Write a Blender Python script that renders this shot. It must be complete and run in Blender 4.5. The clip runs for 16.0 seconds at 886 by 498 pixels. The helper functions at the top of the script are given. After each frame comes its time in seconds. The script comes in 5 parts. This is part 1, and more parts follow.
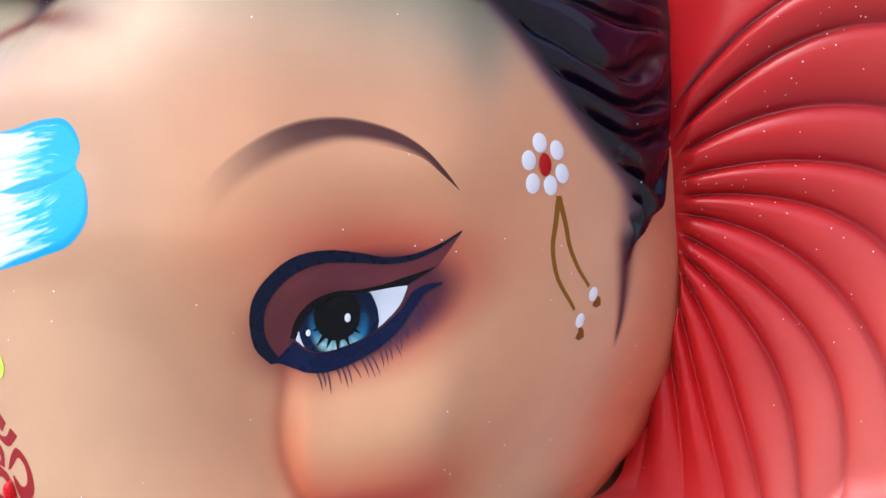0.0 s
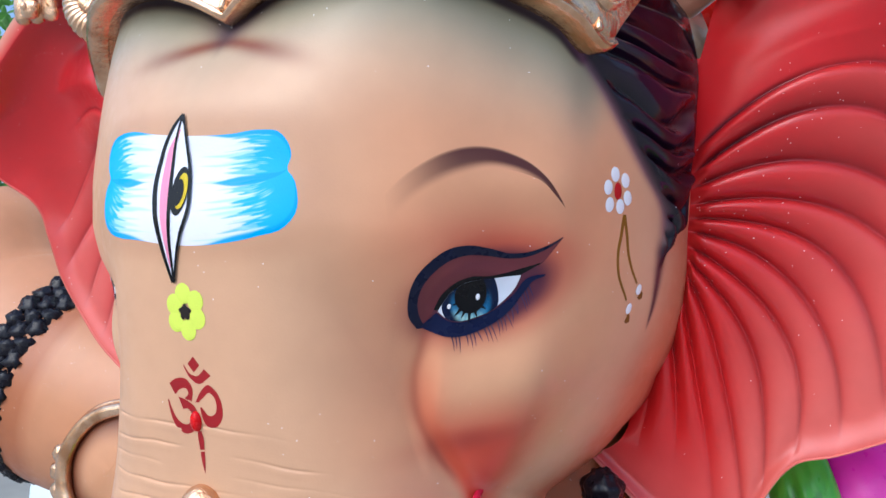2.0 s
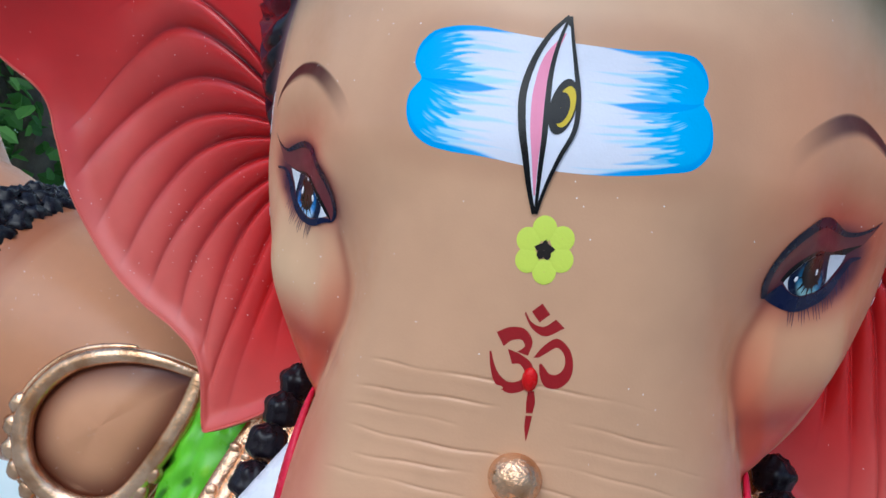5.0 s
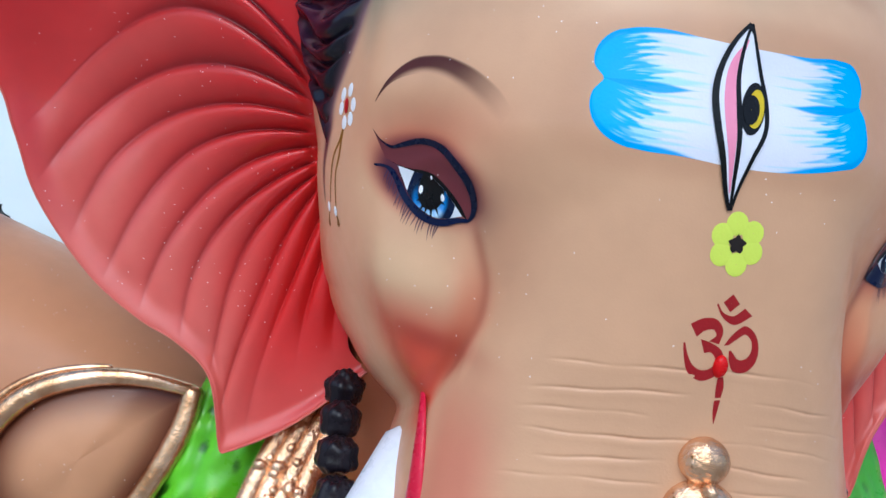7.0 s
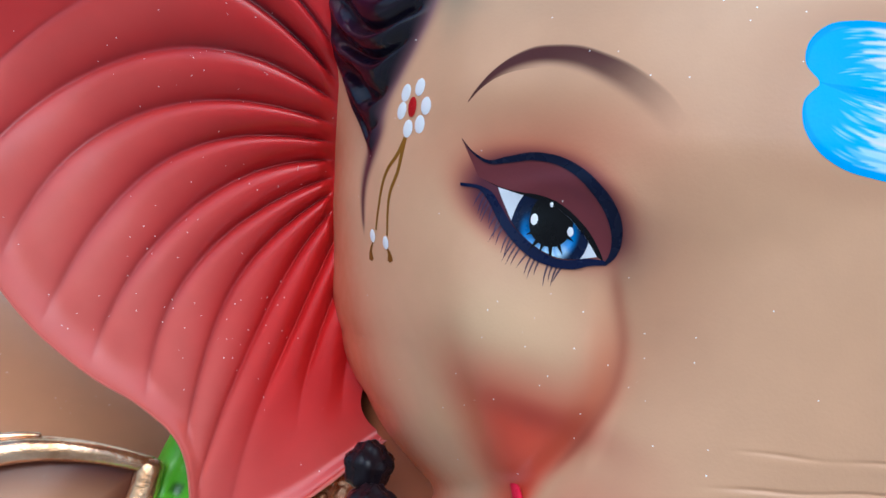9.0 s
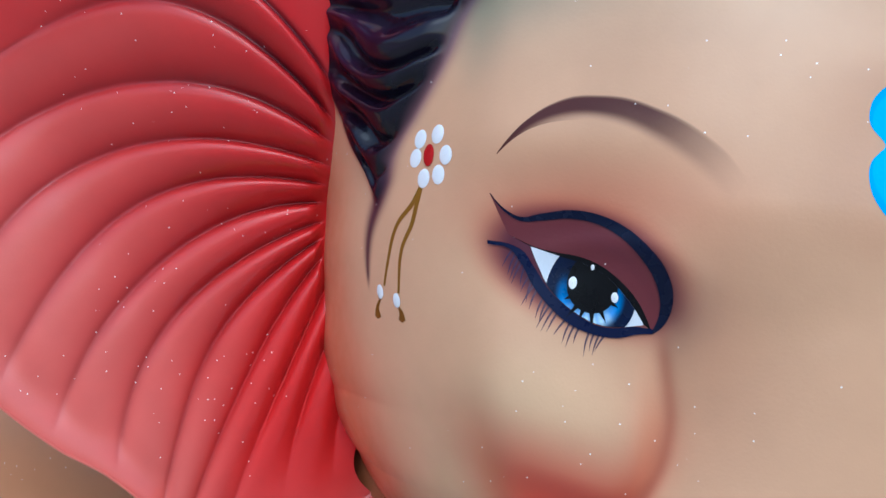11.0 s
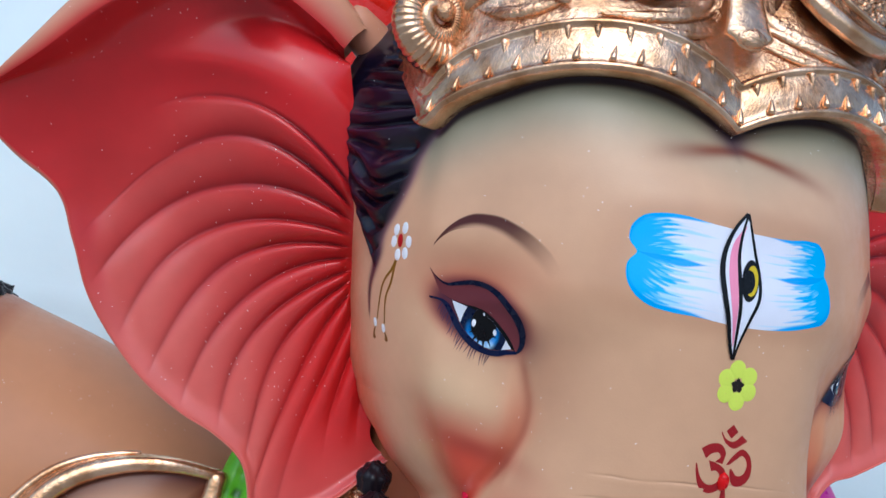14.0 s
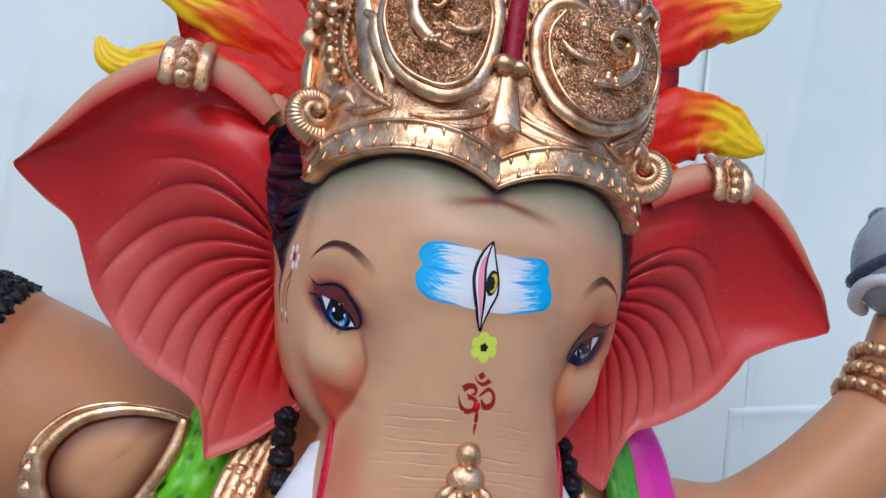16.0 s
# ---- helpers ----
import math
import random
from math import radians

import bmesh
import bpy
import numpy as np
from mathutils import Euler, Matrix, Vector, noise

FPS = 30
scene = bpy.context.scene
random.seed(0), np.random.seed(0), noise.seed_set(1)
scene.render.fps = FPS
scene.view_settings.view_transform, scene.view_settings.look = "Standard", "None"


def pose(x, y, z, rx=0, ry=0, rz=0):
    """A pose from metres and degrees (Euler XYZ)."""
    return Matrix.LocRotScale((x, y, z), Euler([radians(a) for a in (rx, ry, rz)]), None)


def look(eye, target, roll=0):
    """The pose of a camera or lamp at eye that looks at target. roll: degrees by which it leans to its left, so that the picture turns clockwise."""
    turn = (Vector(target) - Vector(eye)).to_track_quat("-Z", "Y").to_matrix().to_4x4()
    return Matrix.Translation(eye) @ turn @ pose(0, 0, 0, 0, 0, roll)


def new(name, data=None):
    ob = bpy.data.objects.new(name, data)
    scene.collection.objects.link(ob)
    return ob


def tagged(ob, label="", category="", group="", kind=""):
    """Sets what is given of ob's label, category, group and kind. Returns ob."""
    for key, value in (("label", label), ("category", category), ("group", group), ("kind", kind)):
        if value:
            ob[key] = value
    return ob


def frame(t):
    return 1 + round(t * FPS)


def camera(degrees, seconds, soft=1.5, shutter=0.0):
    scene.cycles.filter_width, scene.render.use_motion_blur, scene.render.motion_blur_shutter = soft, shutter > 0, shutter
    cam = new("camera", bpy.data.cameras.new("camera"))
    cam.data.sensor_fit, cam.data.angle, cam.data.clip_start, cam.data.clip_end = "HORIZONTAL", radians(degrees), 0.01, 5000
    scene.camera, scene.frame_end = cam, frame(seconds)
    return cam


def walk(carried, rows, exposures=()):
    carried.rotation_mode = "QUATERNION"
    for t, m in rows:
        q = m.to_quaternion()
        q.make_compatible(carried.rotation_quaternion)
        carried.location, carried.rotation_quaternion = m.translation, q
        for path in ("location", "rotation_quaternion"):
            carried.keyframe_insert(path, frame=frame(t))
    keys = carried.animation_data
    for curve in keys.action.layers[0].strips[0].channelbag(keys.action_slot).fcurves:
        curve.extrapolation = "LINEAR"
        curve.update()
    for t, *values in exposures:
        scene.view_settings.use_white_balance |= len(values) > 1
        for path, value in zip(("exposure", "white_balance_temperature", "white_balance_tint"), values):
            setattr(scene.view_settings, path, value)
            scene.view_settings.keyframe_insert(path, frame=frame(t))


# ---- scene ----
# seconds, stops, kelvin, tint
EXPOSURES = [(0, 0.82, 5640, 7), (0.6, 0.53, 5420, 6), (1.5, 0.65, 5450, 8), (2.0, 0.62, 5400, 6), (2.5, 0.62, 5450, 4), (3.0, -0.21, 5550, 4), (4.0, 0.07, 5350, 3),
             (4.7, 0.03, 5250, 2), (7.0, 0.22, 5200, 1), (8.2, 0.2, 5150, 0), (10.3, 0.16, 4990, -1), (11.5, 0.4, 4890, -2), (12.5, 0.46, 4840, -2), (13.5, 0.29, 4940, -1),
             (14.0, 0.08, 5230, 3), (14.5, -0.06, 5330, 4), (15.0, 0.04, 5430, 5), (15.5, -0.18, 5530, 6), (16, -0.18, 5580, 6)]
cam = camera(64.0, 16.0)
# seconds, eye in metres, turn in degrees
PATH = [
    (0, 0.2487, -0.2045, 0.8987, 92.02, 1.43, 32.27),
    (0.5, 0.2428, -0.2324, 0.9035, 91.65, 0.44, 30.9),
    (1, 0.2327, -0.2525, 0.8975, 91.07, -0.18, 28.84),
    (1.5, 0.219, -0.2829, 0.9009, 91.23, -0.99, 26.66),
    (2, 0.2159, -0.3061, 0.8986, 91.27, -2.07, 24.94),
    (2.5, 0.1903, -0.328, 0.896, 91.06, -2.38, 23.65),
    (3, 0.15, -0.338, 0.8896, 91.09, -3.93, 20.88),
    (3.5, 0.1231, -0.3309, 0.8857, 91.8, -5.36, 17.01),
    (4, 0.0945, -0.3257, 0.8876, 90.89, -6.08, 15.52),
    (4.5, 0.051, -0.332, 0.8755, 91.03, -8.19, 12.73),
    (7, -0.1284, -0.3341, 0.8528, 92.12, -6.41, -5.75),
    (7.5, -0.1547, -0.3126, 0.8478, 92.12, -7.03, -9.9),
    (8, -0.1701, -0.2856, 0.8556, 93.28, -7, -11.74),
    (10.5, -0.2153, -0.2202, 0.8526, 96.33, -6.88, -18.58),
    (11, -0.2178, -0.2193, 0.8691, 96.78, -6.35, -19.35),
    (11.5, -0.2262, -0.2188, 0.8731, 97.45, -6.98, -18.43),
    (12, -0.2308, -0.2258, 0.875, 98.21, -7.86, -17.68),
    (12.5, -0.2389, -0.2507, 0.8814, 97.64, -7.59, -15.95),
    (13, -0.2215, -0.2865, 0.8843, 96, -7.33, -14.18),
    (13.5, -0.2158, -0.341, 0.8861, 96.1, -7.65, -12.86),
    (14, -0.2045, -0.385, 0.887, 95.87, -7.54, -12.2),
    (14.5, -0.1956, -0.4288, 0.8986, 96.33, -7.38, -12.37),
    (15, -0.1874, -0.497, 0.8964, 96.51, -7.37, -12.29),
    (15.5, -0.1601, -0.5606, 0.8938, 95.77, -7.16, -11.07),
    (16, -0.1318, -0.6106, 0.8923, 95.7, -7.62, -10.78),
]
walk(cam, [(t, pose(x, y, z, rx, ry, rz)) for t, x, y, z, rx, ry, rz in PATH], EXPOSURES)

# ---- daylight: a bright overcast sky with a broad soft sun ----
world = bpy.data.worlds.new("sky")
scene.world = world
world.use_nodes = True
wn = world.node_tree.nodes
sky = wn.new("ShaderNodeTexSky")
sky.sky_type, sky.sun_disc = "NISHITA", False
sky.sun_elevation, sky.sun_rotation = radians(43), radians(197)
sky.air_density, sky.dust_density, sky.ozone_density = 1.0, 3.5, 1.5
wn["Background"].inputs["Strength"].default_value = 0.15
world.node_tree.links.new(sky.outputs["Color"], wn["Background"].inputs["Color"])
sun = new("sun", bpy.data.lights.new("sun", "SUN"))
sun.data.energy, sun.data.angle, sun.data.color = 0.55, radians(56), (0.95, 0.985, 1.0)
sun.matrix_world = look((-0.75, -2.4, 3.2), (0, 0, 0.9))


# ---- materials ----
def lin(r, g, b):
    c = np.array([r, g, b], float) / 255
    return np.where(c <= 0.04045, c / 12.92, ((c + 0.055) / 1.055) ** 2.4)


class Nodes:
    """A short way to write a node material."""

    def __init__(self, name):
        self.mat = bpy.data.materials.new(name)
        self.mat.use_nodes = True
        self.tree = self.mat.node_tree
        self.bsdf = self.tree.nodes["Principled BSDF"]

    def add(self, kind, values=None, **props):
        n = self.tree.nodes.new("ShaderNode" + kind)
        if "attribute_name" in props:
            n.attribute_name = props["attribute_name"]
        if "operation" in props:
            n.operation = props["operation"]
        if "data_type" in props:
            n.data_type, n.blend_type = props["data_type"], props["blend_type"]
        for k, v in (values or {}).items():
            self.put(n.inputs[k], v)
        return n

    def put(self, socket, v):
        if isinstance(v, bpy.types.NodeSocket):
            self.tree.links.new(v, socket)
        else:
            socket.default_value = v

    def set(self, **values):
        for k, v in values.items():
            self.put(self.bsdf.inputs[k.replace("_", " ")], v)
        return self

    def coords(self):
        return self.add("TexCoord").outputs["Object"]

    def noise(self, scale, detail=4, rough=0.55, at=None):
        return self.add("TexNoise", {"Vector": at or self.coords(), "Scale": scale, "Detail": detail, "Roughness": rough}).outputs["Fac"]

    def ramp(self, v, a, b, lo=0.0, hi=1.0):
        return self.add("MapRange", {"Value": v, "From Min": a, "From Max": b, "To Min": lo, "To Max": hi}).outputs["Result"]

    def mix(self, f, a, b, blend="MIX"):
        n = self.add("Mix", data_type="RGBA", blend_type=blend)
        self.put(n.inputs[0], f), self.put(n.inputs[6], a), self.put(n.inputs[7], b)
        return n.outputs[2]

    def math(self, op, a, b=0.0):
        n = self.add("Math", operation=op)
        self.put(n.inputs[0], a), self.put(n.inputs[1], b)
        return n.outputs[0]

    def bump(self, h, strength, dist):
        return self.add("Bump", {"Height": h, "Strength": strength, "Distance": dist}).outputs["Normal"]

    def paint(self):
        return self.add("Attribute", attribute_name="paint").outputs["Color"]


def painted(name, rough, coat, grain, flakes, mottled=0.06, gleam=0.35):
    """Hand-painted plaster: the paint that lies on it, a fine grain and flakes of glitter."""
    m = Nodes(name)
    big, fine = m.noise(38, 3), m.noise(900, 4)
    c = m.mix(1.0, m.paint(), m.add("CombineColor", {k: m.ramp(big, 0.3, 0.7, 1 - mottled, 1 + mottled * 0.5) for k in ("Red", "Green", "Blue")}).outputs[0], "MULTIPLY")
    r = m.ramp(m.noise(150, 3), 0.3, 0.7, rough - 0.06, rough + 0.07)
    if flakes:
        v = m.add("TexVoronoi", {"Vector": m.coords(), "Scale": 760.0})
        patch = m.ramp(m.noise(14, 2), 0.45, 0.68, 0.9985, 0.9985 - flakes)
        here = m.math("MULTIPLY", m.math("GREATER_THAN", m.add("SeparateColor", {"Color": v.outputs["Color"]}).outputs[0], patch),
                      m.math("LESS_THAN", v.outputs["Distance"], 0.21))
        c = m.mix(here, c, (0.92, 0.88, 0.85, 1))
        r = m.math("SUBTRACT", r, m.math("MULTIPLY", here, 0.25))
    thick = m.add("Attribute", attribute_name="paint").outputs["Alpha"]      # varnish on the hair
    m.set(Base_Color=c, Roughness=r, Coat_Weight=m.ramp(thick, 0, 1, coat, 0.75), Coat_Roughness=m.ramp(thick, 0, 1, 0.18, 0.07), Coat_IOR=1.5,
          Specular_IOR_Level=m.ramp(thick, 0, 1, gleam, 0.05), Normal=m.bump(fine, grain, 0.0004))
    return m.mat


SATIN = painted("satin_painted_plaster", 0.40, 0.18, 0.14, 0.018, 0.05, 0.26)
EAR = painted("satin_red_painted_plaster", 0.34, 0.38, 0.12, 0.045, 0.07, 0.28)
GLOSS = painted("glossy_enamel_paint", 0.28, 0.05, 0.06, 0.0, 0.05, 0.22)
MATT = painted("matt_brush_paint", 0.5, 0.0, 0.25, 0.0, 0.05)
CLOTH = painted("pearly_painted_drape", 0.32, 0.3, 0.4, 0.006, 0.15)


def gold_paint(name, relief, rough, stain, grains=0.0):
    """Rose-gold paint over plaster, rubbed bright on top of brown; grains: how far pebbles stand out of it."""
    m = Nodes(name)
    n1, n2, n3 = m.noise(45, 4), m.noise(260, 4, 0.6), m.noise(900, 3)
    c = m.mix(m.ramp(n1, 0.36, 0.64), (0.52, 0.27, 0.13, 1), (0.93, 0.62, 0.40, 1))
    c = m.mix(m.ramp(n2, 0.72 - stain, 0.80 - stain), c, (0.36, 0.14, 0.030, 1))
    h = m.math("ADD", n2, m.math("MULTIPLY", n3, 0.3))
    if grains:
        v = m.add("TexVoronoi", {"Vector": m.coords(), "Scale": 330.0, "Randomness": 1.0})
        low = m.ramp(v.outputs["Distance"], 0.34, 0.70)
        keep = m.ramp(m.noise(120, 3), 0.38, 0.56)
        c = m.mix(m.math("MULTIPLY", low, 0.4), c, (0.46, 0.21, 0.08, 1))
        h = m.math("ADD", m.math("MULTIPLY", h, 0.5), m.math("MULTIPLY", m.math("MULTIPLY", m.math("SUBTRACT", 1.0, low), keep), grains))
    m.set(Base_Color=c, Metallic=0.92, Roughness=m.ramp(n2, 0.3, 0.7, rough - 0.06, rough + 0.10), Normal=m.bump(h, relief, 0.0024))
    return m.mat


GOLD = gold_paint("rose_gold_paint", 0.55, 0.09, 0.10)
BRIGHT = gold_paint("smooth_rose_gold_paint", 0.22, 0.09, 0.05)
PEBBLED = gold_paint("pebbled_rose_gold_paint", 0.9, 0.08, 0.08, 1.3)
MATS = [SATIN, EAR, GLOSS, MATT, CLOTH, GOLD, BRIGHT, PEBBLED]
M_SATIN, M_EAR, M_GLOSS, M_MATT, M_CLOTH, M_GOLD, M_BRIGHT, M_PEBBLED = range(8)

# ---- the head as a radius about an upright axis: angle from the front (degrees, + towards x) and height ----
AXIS_Y = 0.05


def sstep(a, b, v):
    t = np.clip((v - a) / (b - a), 0.0, 1.0)
    return t * t * (3 - 2 * t)


def bell(v, mid, wide):
    return np.exp(-((v - mid) / wide) ** 2)


def curve1(v, xs, ys):
    """A smooth curve through a few points."""
    xs, ys = np.asarray(xs, float), np.asarray(ys, float)
    m = np.gradient(ys, xs)
    k = np.clip(np.searchsorted(xs, v) - 1, 0, len(xs) - 2)
    h = xs[k + 1] - xs[k]
    t = np.clip((v - xs[k]) / h, 0, 1)
    return ((2 * t**3 - 3 * t**2 + 1) * ys[k] + (t**3 - 2 * t**2 + t) * h * m[k]
            + (-2 * t**3 + 3 * t**2) * ys[k + 1] + (t**3 - t**2) * h * m[k + 1])


def crown_edge(a):
    """Height of the crown's lower edge over the angle (degrees): two arches that meet in a point."""
    b = np.abs(a)
    return curve1(b, (0, 6, 15, 28, 40, 52, 63, 69, 74, 82, 100, 180), (1.000, 1.007, 1.014, 1.018, 1.017, 1.011, 1.001, 0.992, 1.008, 1.030, 1.04, 1.04))


def hair_front(a, z):
    """Front edge of the hair; it lies further back on the +x side."""
    left = curve1(z, (0.880, 0.905, 0.919, 0.933, 0.945, 0.961, 0.984, 1.000, 1.05), (88.4, 87.0, 84.4, 82.3, 78.7, 74.8, 71.5, 66.5, 63))
    right = curve1(z, (0.880, 0.908, 0.928, 0.945, 0.961, 0.981, 0.995, 1.05), (92.0, 91.2, 91.4, 84.7, 79.0, 72.8, 67.5, 60))
    return np.where(a > 0, right, left)


def hair_back(a, z):
    left = curve1(z, (0.905, 0.915, 0.924, 0.939, 0.957, 0.979, 1.0, 1.05), (87.2, 86.4, 88.0, 92.6, 94.5, 94, 93.5, 93.5))
    right = curve1(z, (0.898, 0.908, 0.919, 0.934, 0.952, 0.989, 1.05), (92.0, 93.2, 97.4, 100.0, 100.8, 99.5, 98.5))
    return np.where(a > 0, right, left)


def hair_mask(a, z):
    """The lock of hair before the ear: wide under the crown, a point at its foot."""
    b = np.abs(a)
    foot = np.where(a > 0, 0.898, 0.911)
    return sstep(-0.8, 0.8, b - hair_front(a, z)) * sstep(0, 0.006, z - foot) * (1 - sstep(-1, 1, b - hair_back(a, z)))


def face_r(a, z):
    a, z = np.asarray(a, float), np.asarray(z, float)
    b = np.abs(a)
    r = curve1(b, (0, 22, 41, 55, 65, 76, 86, 94, 102, 110, 118, 150, 180), (0.1415, 0.1425, 0.1430, 0.1452, 0.1510, 0.1530, 0.1540, 0.1545, 0.1545, 0.154, 0.153, 0.147, 0.13))
    r = r * curve1(z, (0.66, 0.72, 0.75, 0.765, 0.78, 0.795, 0.81, 0.825, 0.84, 0.87, 0.91, 0.95, 0.98, 1.005, 1.03, 1.06, 1.10),
                   (0.42, 0.44, 0.52, 0.61, 0.725, 0.83, 0.905, 0.953, 0.980, 0.995, 1.0, 1.0, 0.985, 0.96, 0.91, 0.82, 0.6))
    edge_z = (0.78, 0.80, 0.82, 0.84, 0.86, 0.88, 0.90, 0.92, 0.94, 0.96, 0.98, 1.0, 1.03)   # it flares out towards the ears
    back = np.where(a > 0, curve1(z, edge_z, (112, 112, 112, 112, 111.6, 108.8, 106.4, 105.4, 102, 101, 100, 99, 98)),
                    curve1(z, edge_z, (110, 110, 110, 110, 110, 109.7, 108, 106, 98.6, 93, 91.5, 90, 90)))
    far = np.where(a > 0, curve1(z, edge_z, (.123, .142, .158, .170, .178, .179, .179, .179, .178, .178, .178, .178, .176)),
                   curve1(z, edge_z, (.120, .137, .152, .163, .169, .171, .173, .174, .173, .174, .178, .181, .181)))
    sunk = 0.017 * (1 - sstep(0.820, 0.915, z))                         # the cheeks fall in below the eyes
    r = r - sunk * sstep(40, 70, b)
    r = r + (far + sunk - 0.154 * np.interp(z, (0.78, 0.81, 0.84, 0.95, 1.03), (0.74, 0.90, 0.98, 1.0, 0.93))) * np.clip((b - 68) / (back - 68), 0, 1.25) ** 1.7
    r = r - 0.024 * bell(b, 0, 24) * sstep(0.952, 1.018, z)            # the forehead falls back between two domes
    r = r - 0.030 * (1 - sstep(37, 46.5, b)) * (1 - sstep(0.845, 0.915, z))  # behind the root of the trunk
    r = r - 0.012 * sstep(37, 46.5, b) * (1 - sstep(44, 64, b)) * (1 - sstep(0.850, 0.905, z))
    ez = z - np.where(a > 0, 0.8865, 0.891)                             # the +x eye sits a little lower
    r = r - 0.0090 * bell(b, 56, 13) * bell(ez, 0.002, 0.024)          # eye sockets
    r = r - 0.0020 * bell(b, 44, 8) * bell(z, 0.866, 0.020)
    seam = curve1(z, (0.78, 0.805, 0.815, 0.822, 0.835, 0.85, 0.865, 0.878, 0.90), (60, 53, 49, 46.5, 43.2, 42.0, 42.8, 43.6, 44))
    r = r - 0.0055 * bell(b, seam, 3.0) * sstep(0.795, 0.815, z) * (1 - sstep(0.878, 0.902, z))  # crease beside the trunk
    r = r + 0.0022 * bell(b, 54, 7.5) * bell(ez, -0.005, 0.012)        # eyeballs
    r = r + 0.0012 * bell(b, 51, 10) * bell(ez, 0.0095 - 0.00005 * (b - 51) ** 2, 0.0042)   # upper lids
    r = r + 0.0044 * bell(b, 61, 14) * bell(z, 0.851, 0.026)           # cheeks
    r = r + 0.0034 * bell(b, 56 + 300 * (0.806 - z), 4.5) * bell(z, 0.806, 0.011)                     # lips
    r = r + 0.0020 * bell(b, 57, 13) * bell(z, 0.932, 0.012)           # brow ridges
    # the root of the trunk, a broad column
    wide = curve1(z, (0.66, 0.72, 0.76, 0.80, 0.84, 0.88, 0.92, 0.96), (0.114, 0.110, 0.105, 0.0955, 0.0850, 0.0835, 0.088, 0.09))
    deep = curve1(z, (0.66, 0.72, 0.76, 0.80, 0.832, 0.8545, 0.877, 0.89, 0.93, 0.96), (0.126, 0.125, 0.1245, 0.1265, 0.1325, 0.1360, 0.1395, 0.1410, 0.136, 0.11))
    rad = np.radians(np.minimum(b, 100))
    n = 2.9
    wide = wide * (1 + 0.035 * (1 - sstep(0.89, 0.93, z)))
    trunk = (np.abs(np.sin(rad) / wide) ** n + np.abs(np.cos(rad).clip(1e-4) / deep) ** n) ** (-1 / n)
    k = 0.012 - 0.006 * (1 - sstep(0.84, 0.90, z)) + 0.022 * sstep(27, 43, b) * sstep(0.825, 0.88, z)
    h = np.clip(0.5 + 0.5 * (trunk - r) / k, 0, 1)
    r = r + (trunk - r) * h + k * h * (1 - h)
    return r


def face_p(a, z, lift=0.0):
    """Points on the head, lifted off it."""
    a, z = np.broadcast_arrays(np.asarray(a, float), np.asarray(z, float))
    r, rad = face_r(a, z) + lift, np.radians(a)
    return np.stack([r * np.sin(rad), AXIS_Y - r * np.cos(rad), z], -1)


# ---- paint on the head ----
SKIN = lin(208, 162, 126)


def wash(c, colour, alpha):
    return c + (colour - c) * np.clip(alpha, 0, 1)[..., None]


def hair_across(a, z):
    """Place across the lock, 0 at its front edge and 1 at its back."""
    f, k = hair_front(a, z), hair_back(a, z)
    return np.clip((np.abs(a) - f) / (k - f + 1e-6), 0, 1)


def hair_locks(a, z):
    """Soft waves of the hair, from -1 in the grooves to 1; they sag across the lock and run into one another."""
    u = hair_across(a, z)
    drift = 0.30 * np.sin(3.1 * u + 41 * z) + 0.14 * np.sin(7.3 * u - 87 * z + 1.0) + 0.18 * np.sin(150 * z + 2.0 * u)
    w = 78 * z + np.where(a > 0, 0.3, -1.0) * u + 0.8 * np.sin(np.pi * u) + drift
    broad = np.sin(2 * np.pi * w)
    return 0.80 * broad + 0.20 * np.sin(2 * np.pi * (2.0 * w + 0.4 * u + 0.2))


